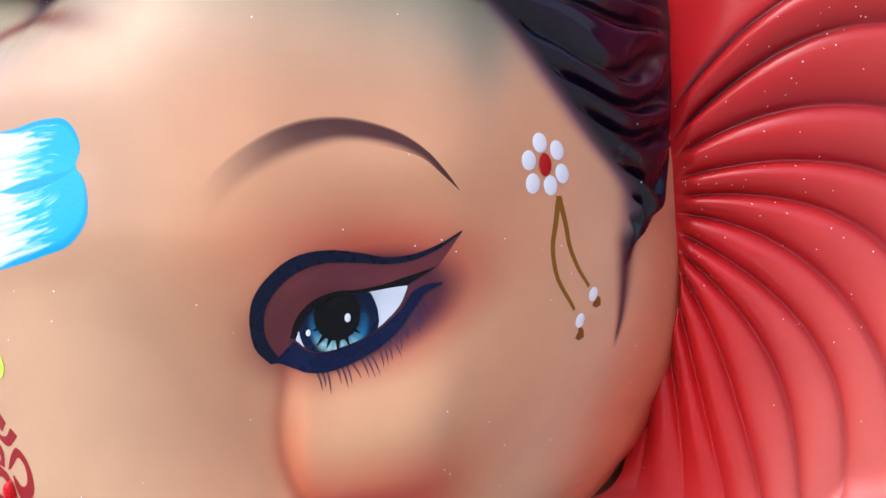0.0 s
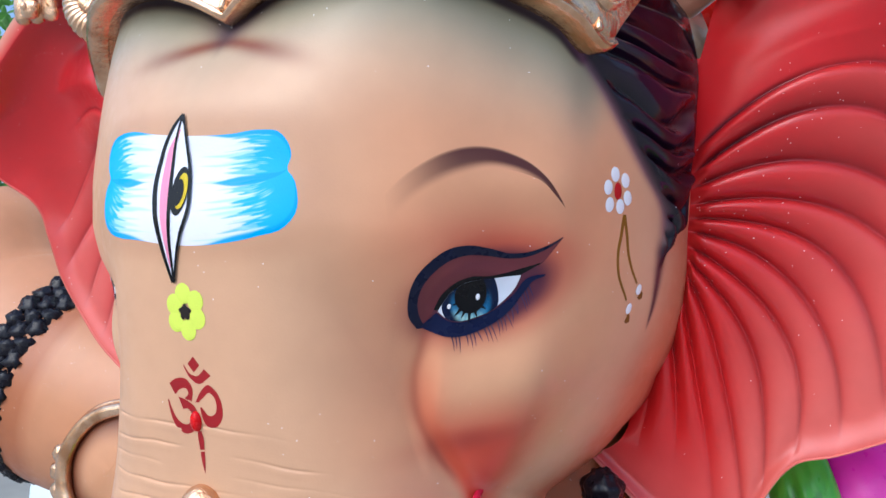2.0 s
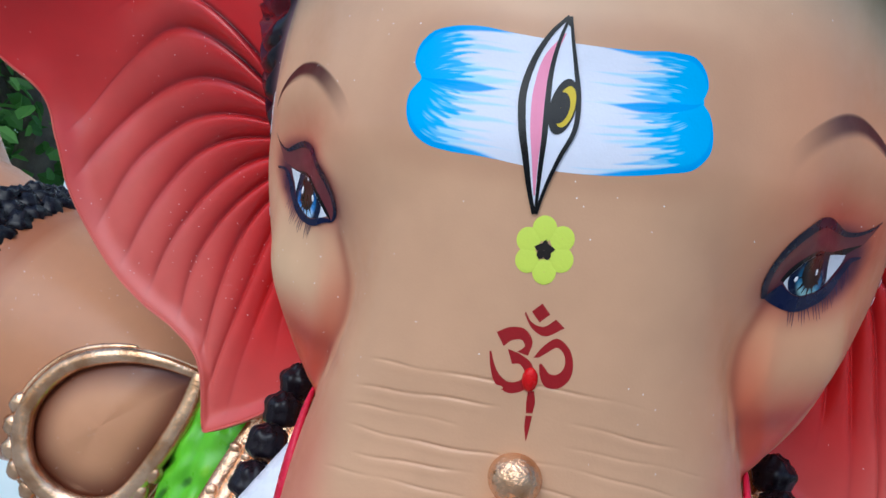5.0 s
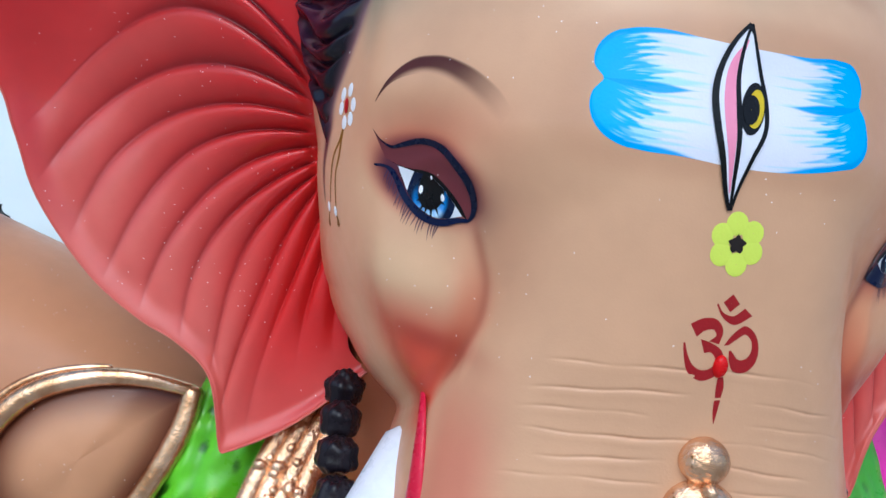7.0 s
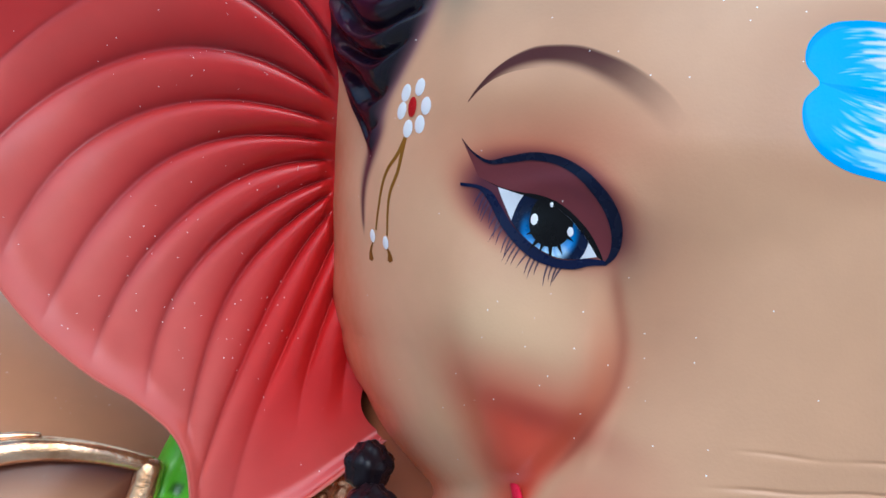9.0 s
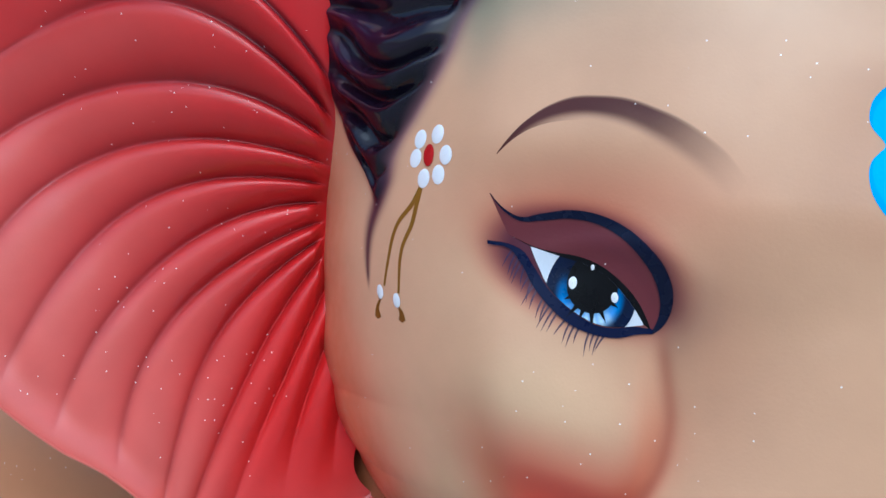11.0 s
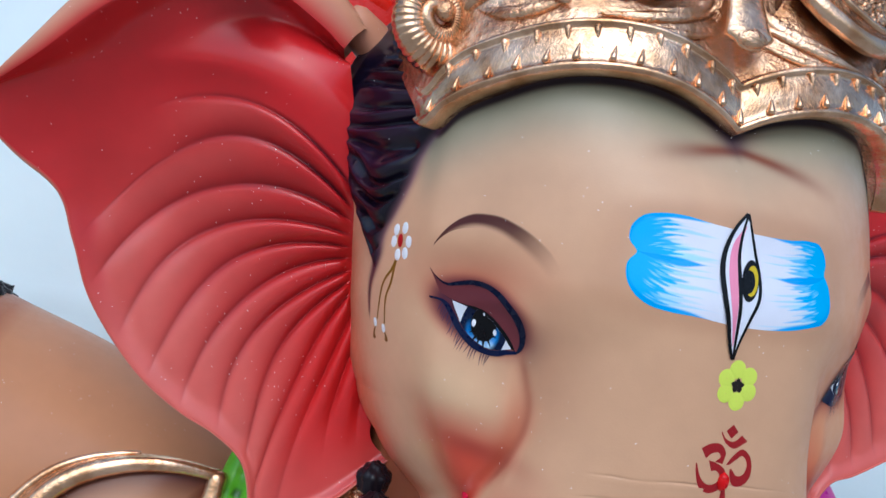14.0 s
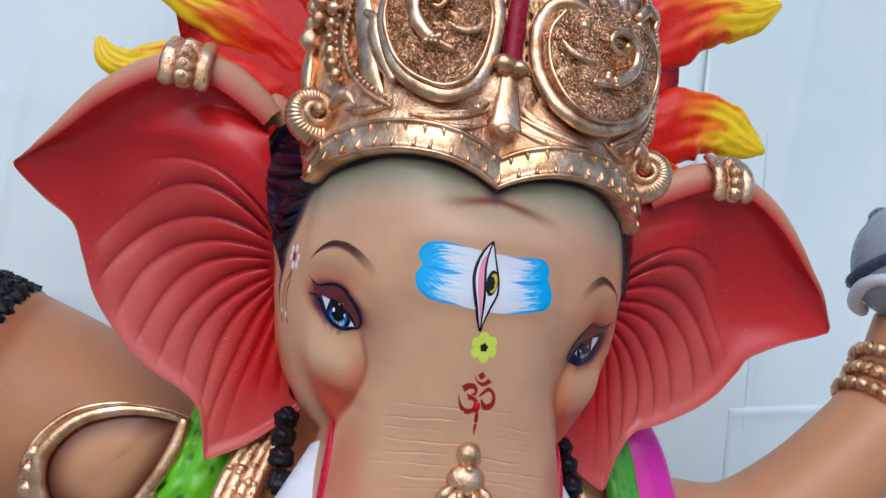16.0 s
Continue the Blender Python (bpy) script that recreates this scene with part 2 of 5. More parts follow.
def face_paint(a, z):
    """The airbrushed colours of the head, some light and shade put in."""
    a, z = np.broadcast_arrays(np.asarray(a, float), np.asarray(z, float))
    b = np.abs(a)
    ez = z - np.where(a > 0, 0.886, 0.891)
    c = np.broadcast_to(SKIN, a.shape + (3,)).copy()
    c = wash(c, lin(224, 178, 142), 0.75 * sstep(58, 84, b) * sstep(0.70, 0.80, z))             # temples
    c = wash(c, lin(204, 170, 140), 0.2 * (1 - sstep(52, 72, b)) * sstep(0.925, 0.965, z))        # paler brow
    c = wash(c, lin(218, 148, 104), 0.6 * sstep(16, 40, a) * (1 - sstep(72, 92, a)) * sstep(0.79, 0.83, z) * (1 - sstep(0.945, 0.985, z)))   # warm bounce light put into the +x side's colour
    c = wash(c, lin(204, 96, 68), np.where(a > 0, 0.9, 0.5) * bell(b, 54, 15) * bell(ez, 0.020, 0.014))             # over the lids
    c = wash(c, lin(206, 140, 108), 0.3 * bell(b, 38, 7) * bell(z, 0.872, 0.03))
    c = wash(c, lin(226, 194, 152), np.where(a > 0, 0.12, 0.38) * bell(b, 59, 12) * bell(z, 0.853, 0.016))             # pale highlight painted into the cheeks' colour
    c = wash(c, lin(212, 98, 72), 0.6 * sstep(78, 104, b) * (1 - sstep(0.84, 0.895, z)))
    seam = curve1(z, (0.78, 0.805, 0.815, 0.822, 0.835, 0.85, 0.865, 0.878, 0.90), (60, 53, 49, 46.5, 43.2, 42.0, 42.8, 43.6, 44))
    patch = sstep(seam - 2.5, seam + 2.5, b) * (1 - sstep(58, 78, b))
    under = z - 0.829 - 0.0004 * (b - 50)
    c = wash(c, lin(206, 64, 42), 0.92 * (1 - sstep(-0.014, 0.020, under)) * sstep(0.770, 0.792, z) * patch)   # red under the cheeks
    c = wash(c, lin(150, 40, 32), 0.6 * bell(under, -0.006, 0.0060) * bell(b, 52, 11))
    c = wash(c, lin(222, 126, 88), 0.75 * sstep(88, 104, b) * (1 - sstep(0.99, 1.0, z)) * sstep(0.74, 0.80, z))
    c = wash(c, lin(198, 50, 40), 0.85 * sstep(104, 112, b) * (1 - sstep(0.99, 1.0, z)) * sstep(0.78, 0.82, z))
    c = wash(c, lin(190, 70, 62), 0.5 * (1 - sstep(0.775, 0.83, z)) * sstep(28, 41, b) * (1 - sstep(46, 56, b)))  # reddened sides of the trunk
    c = wash(c, lin(216, 132, 104), 0.5 * (1 - sstep(0.73, 0.78, z)))
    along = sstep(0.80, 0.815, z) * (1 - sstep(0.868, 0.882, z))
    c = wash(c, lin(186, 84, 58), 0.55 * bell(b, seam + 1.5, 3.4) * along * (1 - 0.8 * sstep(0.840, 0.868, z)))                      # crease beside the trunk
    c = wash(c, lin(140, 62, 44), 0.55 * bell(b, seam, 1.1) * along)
    e = np.sqrt(((b - 52.5) / np.where(b < 52.5, 10.4, 12.5)) ** 2 + ((ez - 0.002 - 0.00045 * (b - 52)) / 0.0165) ** 2)
    c = wash(c, lin(184, 80, 60), 0.8 * (1 - sstep(0.8, np.where(a > 0, 1.75, 1.42), e)))                             # smoke round the eyes
    c = wash(c, lin(74, 30, 52), 0.95 * (1 - sstep(0.80, 1.24, e)))
    c = wash(c, lin(80, 36, 52), 0.6 * bell(b, 43, 5) * bell(ez, -0.008, 0.010))
    t = np.sqrt(((a + 1.2) / 23.5) ** 4 + ((z - 0.928) / 0.0262) ** 4) ** 0.5
    c = wash(c, lin(176, 124, 92), 0.35 * (1 - sstep(0.96, 1.35, t)))                            # brown edge round the brow mark
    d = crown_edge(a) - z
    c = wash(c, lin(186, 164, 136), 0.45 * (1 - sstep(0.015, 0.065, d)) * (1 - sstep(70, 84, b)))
    c = wash(c, lin(138, 139, 118), 0.88 * (1 - sstep(0.004, 0.046, d)) * (1 - 0.5 * bell(a, 0, 9)))   # grey-green under the crown, darkened further for the crown's shade
    x = np.abs(a - 1) / 17
    w = 0.9905 - np.where(a < 1, 0.0070, 0.0105) * x**1.15
    c = wash(c, lin(122, 58, 34), 0.92 * bell(z, w, 0.0034 + 0.0018 * x) * (1 - sstep(0.35, 1.5, x)))   # frown
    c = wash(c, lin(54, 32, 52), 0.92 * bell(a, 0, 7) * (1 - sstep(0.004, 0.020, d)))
    c = wash(c, lin(40, 24, 40), 0.95 * (1 - sstep(0.0015, 0.0062, d)))                         # dark line at the crown, its shadow painted in
    c = wash(c, lin(96, 48, 84), 0.85 * bell(b, hair_front(a, z) + 0.4, 1.8) * sstep(0.900, 0.925, z))   # purple edge of the hair
    foot = np.where(a > 0, 0.898, 0.911)
    c = wash(c, lin(66, 26, 50), 0.95 * bell(b, hair_front(a, z) + 0.3, 0.25 + 45 * (z - foot + 0.028).clip(0, 0.03)) * sstep(-0.030, -0.022, z - foot) * (1 - sstep(0.01, 0.02, z - foot)))
    n = hair_mask(a, z)
    lock = 0.5 + 0.5 * hair_locks(a, z)
    tone = np.clip(lock * (0.5 + 0.5 * np.sin(61 * z + 0.12 * b)), 0, 1)
    c = wash(c, lin(15, 10, 25) + (lin(46, 20, 46) - lin(15, 10, 25)) * tone[..., None], n)
    return c.clip(0.002, 0.95)


# ---- the modeller: gathers sheets, tubes and balls into one mesh ----
class Clay:
    def __init__(self):
        self.v, self.c, self.g, self.q, self.m, self.count = [], [], [], [], [], 0

    def sheet(self, p, colour, mat, wrap=False, flip=False, gloss=0.0):
        """A grid of points (rows, columns, 3); wrap closes the columns; gloss: where a thick varnish lies on it."""
        h, w = p.shape[:2]
        ids = np.arange(h * w).reshape(h, w) + self.count
        right = np.roll(ids, -1, 1) if wrap else ids[:, 1:]
        left = ids if wrap else ids[:, :-1]
        quads = np.stack([left[:-1], right[:-1], right[1:], left[1:]], -1).reshape(-1, 4)
        self.q.append(quads[:, ::-1] if flip else quads)
        self.v.append(p.reshape(-1, 3))
        self.c.append(np.broadcast_to(colour, p.shape).reshape(-1, 3))
        self.g.append(np.broadcast_to(gloss, p.shape[:2]).ravel())
        self.m.append(np.full(len(quads), mat))
        self.count += h * w

    def tube(self, line, radius, colour, mat, sides=10, flat=1.0, up=(0, -1, 0)):
        """A tube along a line; flat squeezes it along up. Its ends are drawn to a point."""
        line = np.asarray(line, float)
        radius = np.broadcast_to(np.asarray(radius, float), len(line))
        t = np.gradient(line, axis=0)
        t /= np.linalg.norm(t, axis=1, keepdims=True) + 1e-12
        ups = np.broadcast_to(np.asarray(up, float), line.shape)
        s = np.cross(t, ups)
        s /= np.linalg.norm(s, axis=1, keepdims=True) + 1e-9
        n = np.cross(s, t)
        w = np.linspace(0, 2 * np.pi, sides, endpoint=False)
        ring = np.cos(w)[None, :, None] * s[:, None] + flat * np.sin(w)[None, :, None] * n[:, None]
        p = line[:, None] + ring * radius[:, None, None]
        ends = [np.repeat(line[k][None, None] + e * t[k] * radius[k] * 0.6, sides, 1) for k, e in ((0, -1), (-1, 1))]
        small = [line[k][None, None] + (p[k][None] - line[k]) * 0.7 + e * t[k] * radius[k] * 0.45 for k, e in ((0, -1), (-1, 1))]
        p = np.concatenate([ends[0], small[0], p, small[1], ends[1]])
        if np.ndim(colour) == 2:
            colour = np.concatenate([colour[:1], colour[:1], colour, colour[-1:], colour[-1:]])[:, None]
        self.sheet(p, colour, mat, wrap=True)

    def ball(self, mid, size, colour, mat, turn=None, n=14, rough=0.0, seed=0):
        """An ellipsoid, uneven by rough."""
        u, w = np.linspace(0, np.pi, n), np.linspace(0, 2 * np.pi, 2 * n, endpoint=False)
        d = np.stack([np.sin(u)[:, None] * np.cos(w), np.sin(u)[:, None] * np.sin(w), np.cos(u)[:, None] + 0 * w], -1)
        if rough:
            k = 1 + rough * (np.sin(9 * d[..., 0] + seed) * np.sin(8 * d[..., 1] + 2 * seed) + np.sin(7 * d[..., 2] + 3 * seed) * 0.7)
            d = d * k[..., None]
        p = d * np.asarray(size)
        if turn is not None:
            p = p @ np.array(Euler([radians(t) for t in turn]).to_matrix()).T
        self.sheet(p + np.asarray(mid), colour, mat, wrap=True)

    def mesh(self, name):
        v, q, m = np.concatenate(self.v), np.concatenate(self.q), np.concatenate(self.m)
        me = bpy.data.meshes.new(name)
        me.vertices.add(len(v)), me.loops.add(4 * len(q)), me.polygons.add(len(q))
        me.vertices.foreach_set("co", v.astype(np.float32).ravel())
        me.loops.foreach_set("vertex_index", q.astype(np.int32).ravel())
        me.polygons.foreach_set("loop_start", np.arange(0, 4 * len(q), 4, dtype=np.int32))
        me.polygons.foreach_set("material_index", m.astype(np.int32))
        me.polygons.foreach_set("use_smooth", np.ones(len(q), bool))
        for mat in MATS:
            me.materials.append(mat)
        me.update(calc_edges=True)
        col = me.color_attributes.new("paint", "FLOAT_COLOR", "POINT")
        c = np.ones((len(v), 4), np.float32)
        c[:, :3], c[:, 3] = np.concatenate(self.c), np.concatenate(self.g)
        col.data.foreach_set("color", c.ravel())
        return me


def spline(points, n):
    """n places along a smooth curve through the points, evenly spread."""
    p = np.asarray(points, float)
    d = np.r_[0, np.cumsum(np.linalg.norm(np.diff(p * ([1, 400] if p.shape[1] == 2 else [1, 1, 1]), axis=0), axis=1))]
    t = np.linspace(0, d[-1], n)
    return np.stack([curve1(t, d, p[:, k]) for k in range(p.shape[1])], 1)


idol = Clay()
LAYER = 0.00009


def stroke(upper, lower, colour, layer, mat=M_MATT, n=70, m=7, alpha=None):
    """Brush paint between two curves on the head (angle, height); alpha(u, v) lets it fade into the skin."""
    p, q = spline(upper, n), spline(lower, n)
    v = np.linspace(0, 1, m)[None, :, None]
    az = p[:, None] * (1 - v) + q[:, None] * v
    c = np.broadcast_to(colour, az.shape[:2] + (3,))
    if alpha is not None:
        u = np.linspace(0, 1, n)[:, None] + 0 * v[..., 0]
        c = wash(face_paint(az[..., 0], az[..., 1]), colour, alpha(u, v[..., 0] + 0 * u))
    idol.sheet(face_p(az[..., 0], az[..., 1], layer * LAYER), c, mat, flip=True)


def dab(mid, ra, rz, colour, layer, mat=M_MATT, turn=0.0, n=28, rings=5, shape=None, lift=0.0):
    """An oval dab of paint: half widths in degrees and metres; turn in degrees; shape(w) varies the radius."""
    w = np.linspace(0, 2 * np.pi, n, endpoint=False)
    k = np.linspace(1, 0.02, rings)[:, None]
    s = shape(w) if shape else 1.0
    x, y = k * np.cos(w) * s, k * np.sin(w) * s
    mm = 0.00255
    dx, dy = x * ra * mm, y * rz
    ct, st = math.cos(radians(turn)), math.sin(radians(turn))
    a, z = mid[0] + (dx * ct - dy * st) / mm, mid[1] + dx * st + dy * ct
    up = layer * LAYER + lift * np.sqrt((1 - k**2).clip(0)) + 0 * w
    idol.sheet(face_p(a, z, up), colour, mat, wrap=True, flip=True)


def line(points, width, colour, layer, mat=M_MATT, n=40, taper=(1, 1)):
    """A painted line of that width in metres."""
    p = spline(points, n)
    d = np.gradient(p * [0.00255, 1], axis=0)
    d /= np.linalg.norm(d, axis=1, keepdims=True) + 1e-12
    w = width / 2 * curve1(np.linspace(0, 1, n), (0, 0.5, 1), (taper[0], 1, taper[1]))[:, None]
    off = np.stack([-d[:, 1], d[:, 0]], 1) * w / [0.00255, 1]
    az = np.stack([p - off, p, p + off], 1)
    idol.sheet(face_p(az[..., 0], az[..., 1], layer * LAYER), colour, mat)
    

# ---- head and trunk ----
def head():
    a = np.r_[np.arange(-180, -120, 4), np.arange(-120, -112, 0.8), np.arange(-112, -66, 0.25), np.arange(-66, 66, 0.4), np.arange(66, 112, 0.25), np.arange(112, 120, 0.8), np.arange(120, 180, 4)]
    z = np.r_[np.arange(0.60, 0.735, 0.003), np.arange(0.735, 0.8318, 0.0004), np.arange(0.832, 0.8945, 0.001), np.arange(0.895, 1.04, 0.0007), np.arange(1.04, 1.10, 0.004)]
    a, z = np.meshgrid(a, z)
    b = np.abs(a)
    lift = np.zeros_like(a)
    rng = np.random.default_rng(4)
    for k in range(17):                                            # folds across the trunk
        z0 = 0.8275 - 0.0088 * k + rng.uniform(-0.0012, 0.0012)
        for s in (-1, 1):
            reach, inner = rng.uniform(20, 36), (0 if k % 3 == 0 else rng.uniform(1, 9))
            wave = z0 + 0.0007 * np.sin(a * 0.13 + 2.1 * k) - 0.0045 * (a / 30) ** 2 * (1 + 0.2 * s) + 0.00025 * np.sin(a * 0.5 + k)
            span = sstep(inner - 1, inner + 4, s * a) * (1 - sstep(reach - 9, reach, s * a))
            deep = rng.uniform(0.0002, 0.0006) * (1 + 0.6 * min(k, 5) / 5)
            span = span * (0.55 + 0.45 * np.sin(a * 0.31 + 1.7 * k) * np.sin(a * 0.13 - k))
            lift += span * (-1.25 * deep * bell(z, wave, 0.00052) + 0.3 * deep * bell(z, wave - 0.0020, 0.0016))
    n = hair_mask(a, z)
    u = hair_across(a, z)
    foot = np.where(a > 0, 0.898, 0.911)
    body = np.sin(np.pi * u ** 0.75).clip(0) ** 0.8 * sstep(0, 0.05, z - foot)
    deep = sstep(0, 0.03, z - foot) * sstep(0.0, 0.12, u) * (1 - sstep(0.72, 0.95, u))
    lift += n * (0.0012 * sstep(0, 0.01, z - foot) + 0.0055 * body + 0.0036 * deep * hair_locks(a, z))
    lift += 0.0013 * (1 - sstep(-0.002, 0.0025, crown_edge(a) - z)) * (b < 70)
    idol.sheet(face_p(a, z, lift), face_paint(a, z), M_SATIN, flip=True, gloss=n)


head()


# ---- painted eyes ----
BLACK, NAVY, LID = lin(8, 7, 10), lin(10, 20, 56), lin(104, 44, 50)
WHITE = lin(240, 240, 244)


def brow(upper, lower, colour):
    def alpha(u, v):
        body = 1 - sstep(0.58, 1.04, u)
        return body * sstep(0, 0.10, v) * (1 - sstep(0.55, 1.0, v) * sstep(0.05, 0.4, u)) * (1 - 0.3 * v * sstep(0.3, 0.9, u))
    stroke(upper, lower, colour, 0.2, M_SATIN, 110, 16, alpha)


def eye(top, bottom, iris, ir, lid_line, lid, low, lashes, glow, glints, side):
    """One painted eye, layer on layer. Curves run from the outer to the inner corner."""
    lid_line = lid_line[0], lid_line[1] if side < 0 else spline(lid_line[1], 40) * 0.7 + spline(lid_line[0], 40) * 0.3
    stroke(lid_line[1], lid, LID, 1, M_SATIN, 80, 12, lambda u, v: 0.97 - 0.22 * bell(v, 0.40, 0.2) * bell(u, 0.55, 0.25))
    stroke(lid, top, BLACK, 2, M_GLOSS, 70, 5)                      # dark margin of the lid
    stroke(top, bottom, lin(218, 220, 228), 2, M_GLOSS, 70, 10)
    hi, lo = spline(top, 80), spline(bottom, 80)

    def cut(mid, r, colour, layer):
        """A disc of the iris, cut off by the lids."""
        u = np.linspace(-1, 1, 52)
        a = mid[0] + u * r
        half = np.sqrt((1 - u**2).clip(0)) * r * 0.0026
        t, b = (np.interp(np.abs(a), np.abs(e[::-1, 0]), e[::-1, 1]) for e in (hi, lo))
        t, b = np.minimum(mid[1] + half, t), np.maximum(mid[1] - half, b)
        t = np.maximum(t, b)
        v = np.linspace(0, 1, 14)[None]
        z = t[:, None] * (1 - v) + b[:, None] * v
        aa = a[:, None] + 0 * v
        idol.sheet(face_p(aa, z, layer * LAYER), colour(aa, z) if callable(colour) else colour, M_GLOSS, flip=side < 0)

    cut(iris, ir, lin(8, 22, 54), 3)
    size = ir * 0.0026

    def shade(a, z):
        x, y = (a - iris[0]) * 0.0026 / size, (z - iris[1]) / size
        d = np.hypot(x, y)
        c = np.broadcast_to(lin(8, 26, 60), a.shape + (3,)).copy()
        c = wash(c, glow, 0.95 * (1 - sstep(-0.55, 0.05, y)) + 0.45 * bell(np.abs(x), 0.72, 0.25) * (1 - sstep(0.0, 0.5, y)))
        ray = 0.5 + 0.5 * np.sin(22 * np.arctan2(y, x) + 1.0)
        c = wash(c, lin(214, 240, 252) if side < 0 else lin(186, 226, 214), (0.5 + 0.5 * ray) * bell(y, -0.60, 0.22) * (1 - sstep(0.45, 0.75, np.abs(x + 0.08))))
        c = wash(c, lin(6, 14, 36), 0.85 * sstep(0.0, 0.45, y))
        return wash(c, lin(8, 20, 50), sstep(0.70, 0.92, d / 0.88))
    cut(iris, ir * 0.88, shade, 4)
    cut((iris[0] - side * 0.25, iris[1] + 0.0024), ir * 0.58, BLACK, 5)
    for turn, reach in ((-158, 0.66), (-131, 0.80), (-112, 0.70), (-88, 0.82), (-63, 0.72), (-30, 0.68)):   # dark rays into the glow
        w = radians(turn)
        p = [(iris[0] - side * 0.25 + f * ir * math.cos(w), iris[1] + 0.0010 + f * size * math.sin(w)) for f in (0.36, 0.5 * (0.36 + reach), reach)]
        line(p, 0.0011, BLACK, 6, M_GLOSS, 8, (1.9, 0.05))
    for (ga, gz), r in glints:
        dab((ga, gz), r * 0.9, r * 0.0031, WHITE, 7, M_GLOSS, n=16, rings=3, lift=0.0002)
    stroke(low[0], low[1], NAVY, 6, M_GLOSS, 80, 7)
    stroke(lid_line[0], lid_line[1], lin(10, 17, 44), 4, M_GLOSS, 100, 7)
    rng = np.random.default_rng(9)
    root = spline(low[1], 40)
    for k in range(lashes):
        p = root[int(5 + k * 27 / lashes)]
        q = p + [side * rng.uniform(0.4, 1.4), -rng.uniform(0.0044, 0.0070)]
        line([p + [0, 0.0006], (p + q) / 2 + [side * 0.15, 0], q], 0.00055, wash(face_paint(*q), lin(40, 30, 70), np.array(0.88)), 2, M_MATT, 8, (1.4, 0.1))


def arr(*p):
    return np.array(p, float)


# the eye on the -x side
r_lid = arr((-63.0, 0.9023), (-60.5, 0.8995), (-57.2, 0.8976), (-54.4, 0.8968), (-51.4, 0.8945), (-48.5, 0.8900), (-46.4, 0.8846), (-45.4, 0.8802), (-44.8, 0.8766))
r_top = arr((-60.2, 0.8989), (-58.3, 0.8976), (-56.2, 0.8962), (-52.9, 0.8941), (-49.9, 0.8904), (-47.7, 0.8852), (-46.4, 0.8810), (-45.7, 0.8782))
r_bot = arr((-60.2, 0.8986), (-59.4, 0.8938), (-57.8, 0.8869), (-55.6, 0.8821), (-53.2, 0.8786), (-51.1, 0.8768), (-48.8, 0.8765), (-47.0, 0.8772), (-45.7, 0.8779))
eye(r_top, r_bot, (-52.3, 0.8862), 5.8,
    (arr((-64.9, 0.9150), (-63.4, 0.9106), (-61.4, 0.9078), (-58.7, 0.9090), (-55.2, 0.9103), (-51.7, 0.9092), (-48.1, 0.9055), (-45.1, 0.8999), (-43.1, 0.8940), (-42.2, 0.8873), (-42.6, 0.8813), (-43.7, 0.8773), (-44.6, 0.8756)),
     arr((-64.9, 0.9145), (-63.1, 0.9090), (-61.5, 0.9066), (-58.8, 0.9069), (-55.4, 0.9078), (-51.7, 0.9063), (-48.3, 0.9020), (-45.8, 0.8961), (-44.4, 0.8907), (-43.8, 0.8853), (-44.0, 0.8802), (-44.5, 0.8774), (-44.8, 0.8762))),
    r_lid,
    (arr((-65.6, 0.9002), (-62.5, 0.8991), (-61.1, 0.8974), (-59.7, 0.8927), (-57.9, 0.8867), (-55.5, 0.8817), (-53.2, 0.8783), (-51.1, 0.8764), (-48.8, 0.8762), (-47.0, 0.8771), (-44.7, 0.8771)),
     arr((-65.6, 0.8991), (-62.6, 0.8975), (-61.4, 0.8939), (-59.9, 0.8876), (-57.6, 0.8814), (-54.3, 0.8756), (-51.2, 0.8735), (-48.3, 0.8735), (-46.3, 0.8750), (-44.6, 0.8756))),
    22, lin(46, 142, 230), [((-54.6, 0.8886), 0.62), ((-49.1, 0.8850), 0.50), ((-52.1, 0.8935), 0.28)], -1)
brow(arr((-63.7, 0.9272), (-62.2, 0.9316), (-60.3, 0.9368), (-57.8, 0.9417), (-55.3, 0.9442), (-51.9, 0.9443), (-48.5, 0.9430), (-45.3, 0.9399), (-42.1, 0.9359), (-39.6, 0.9316), (-37.1, 0.9262), (-35.0, 0.9195)),
     arr((-63.7, 0.9267), (-61.8, 0.9307), (-59.5, 0.9342), (-57.5, 0.9358), (-54.8, 0.9365), (-52.2, 0.9361), (-48.9, 0.9338), (-45.6, 0.9296), (-42.4, 0.9242), (-39.2, 0.9173), (-37.0, 0.9110)), lin(74, 28, 20))
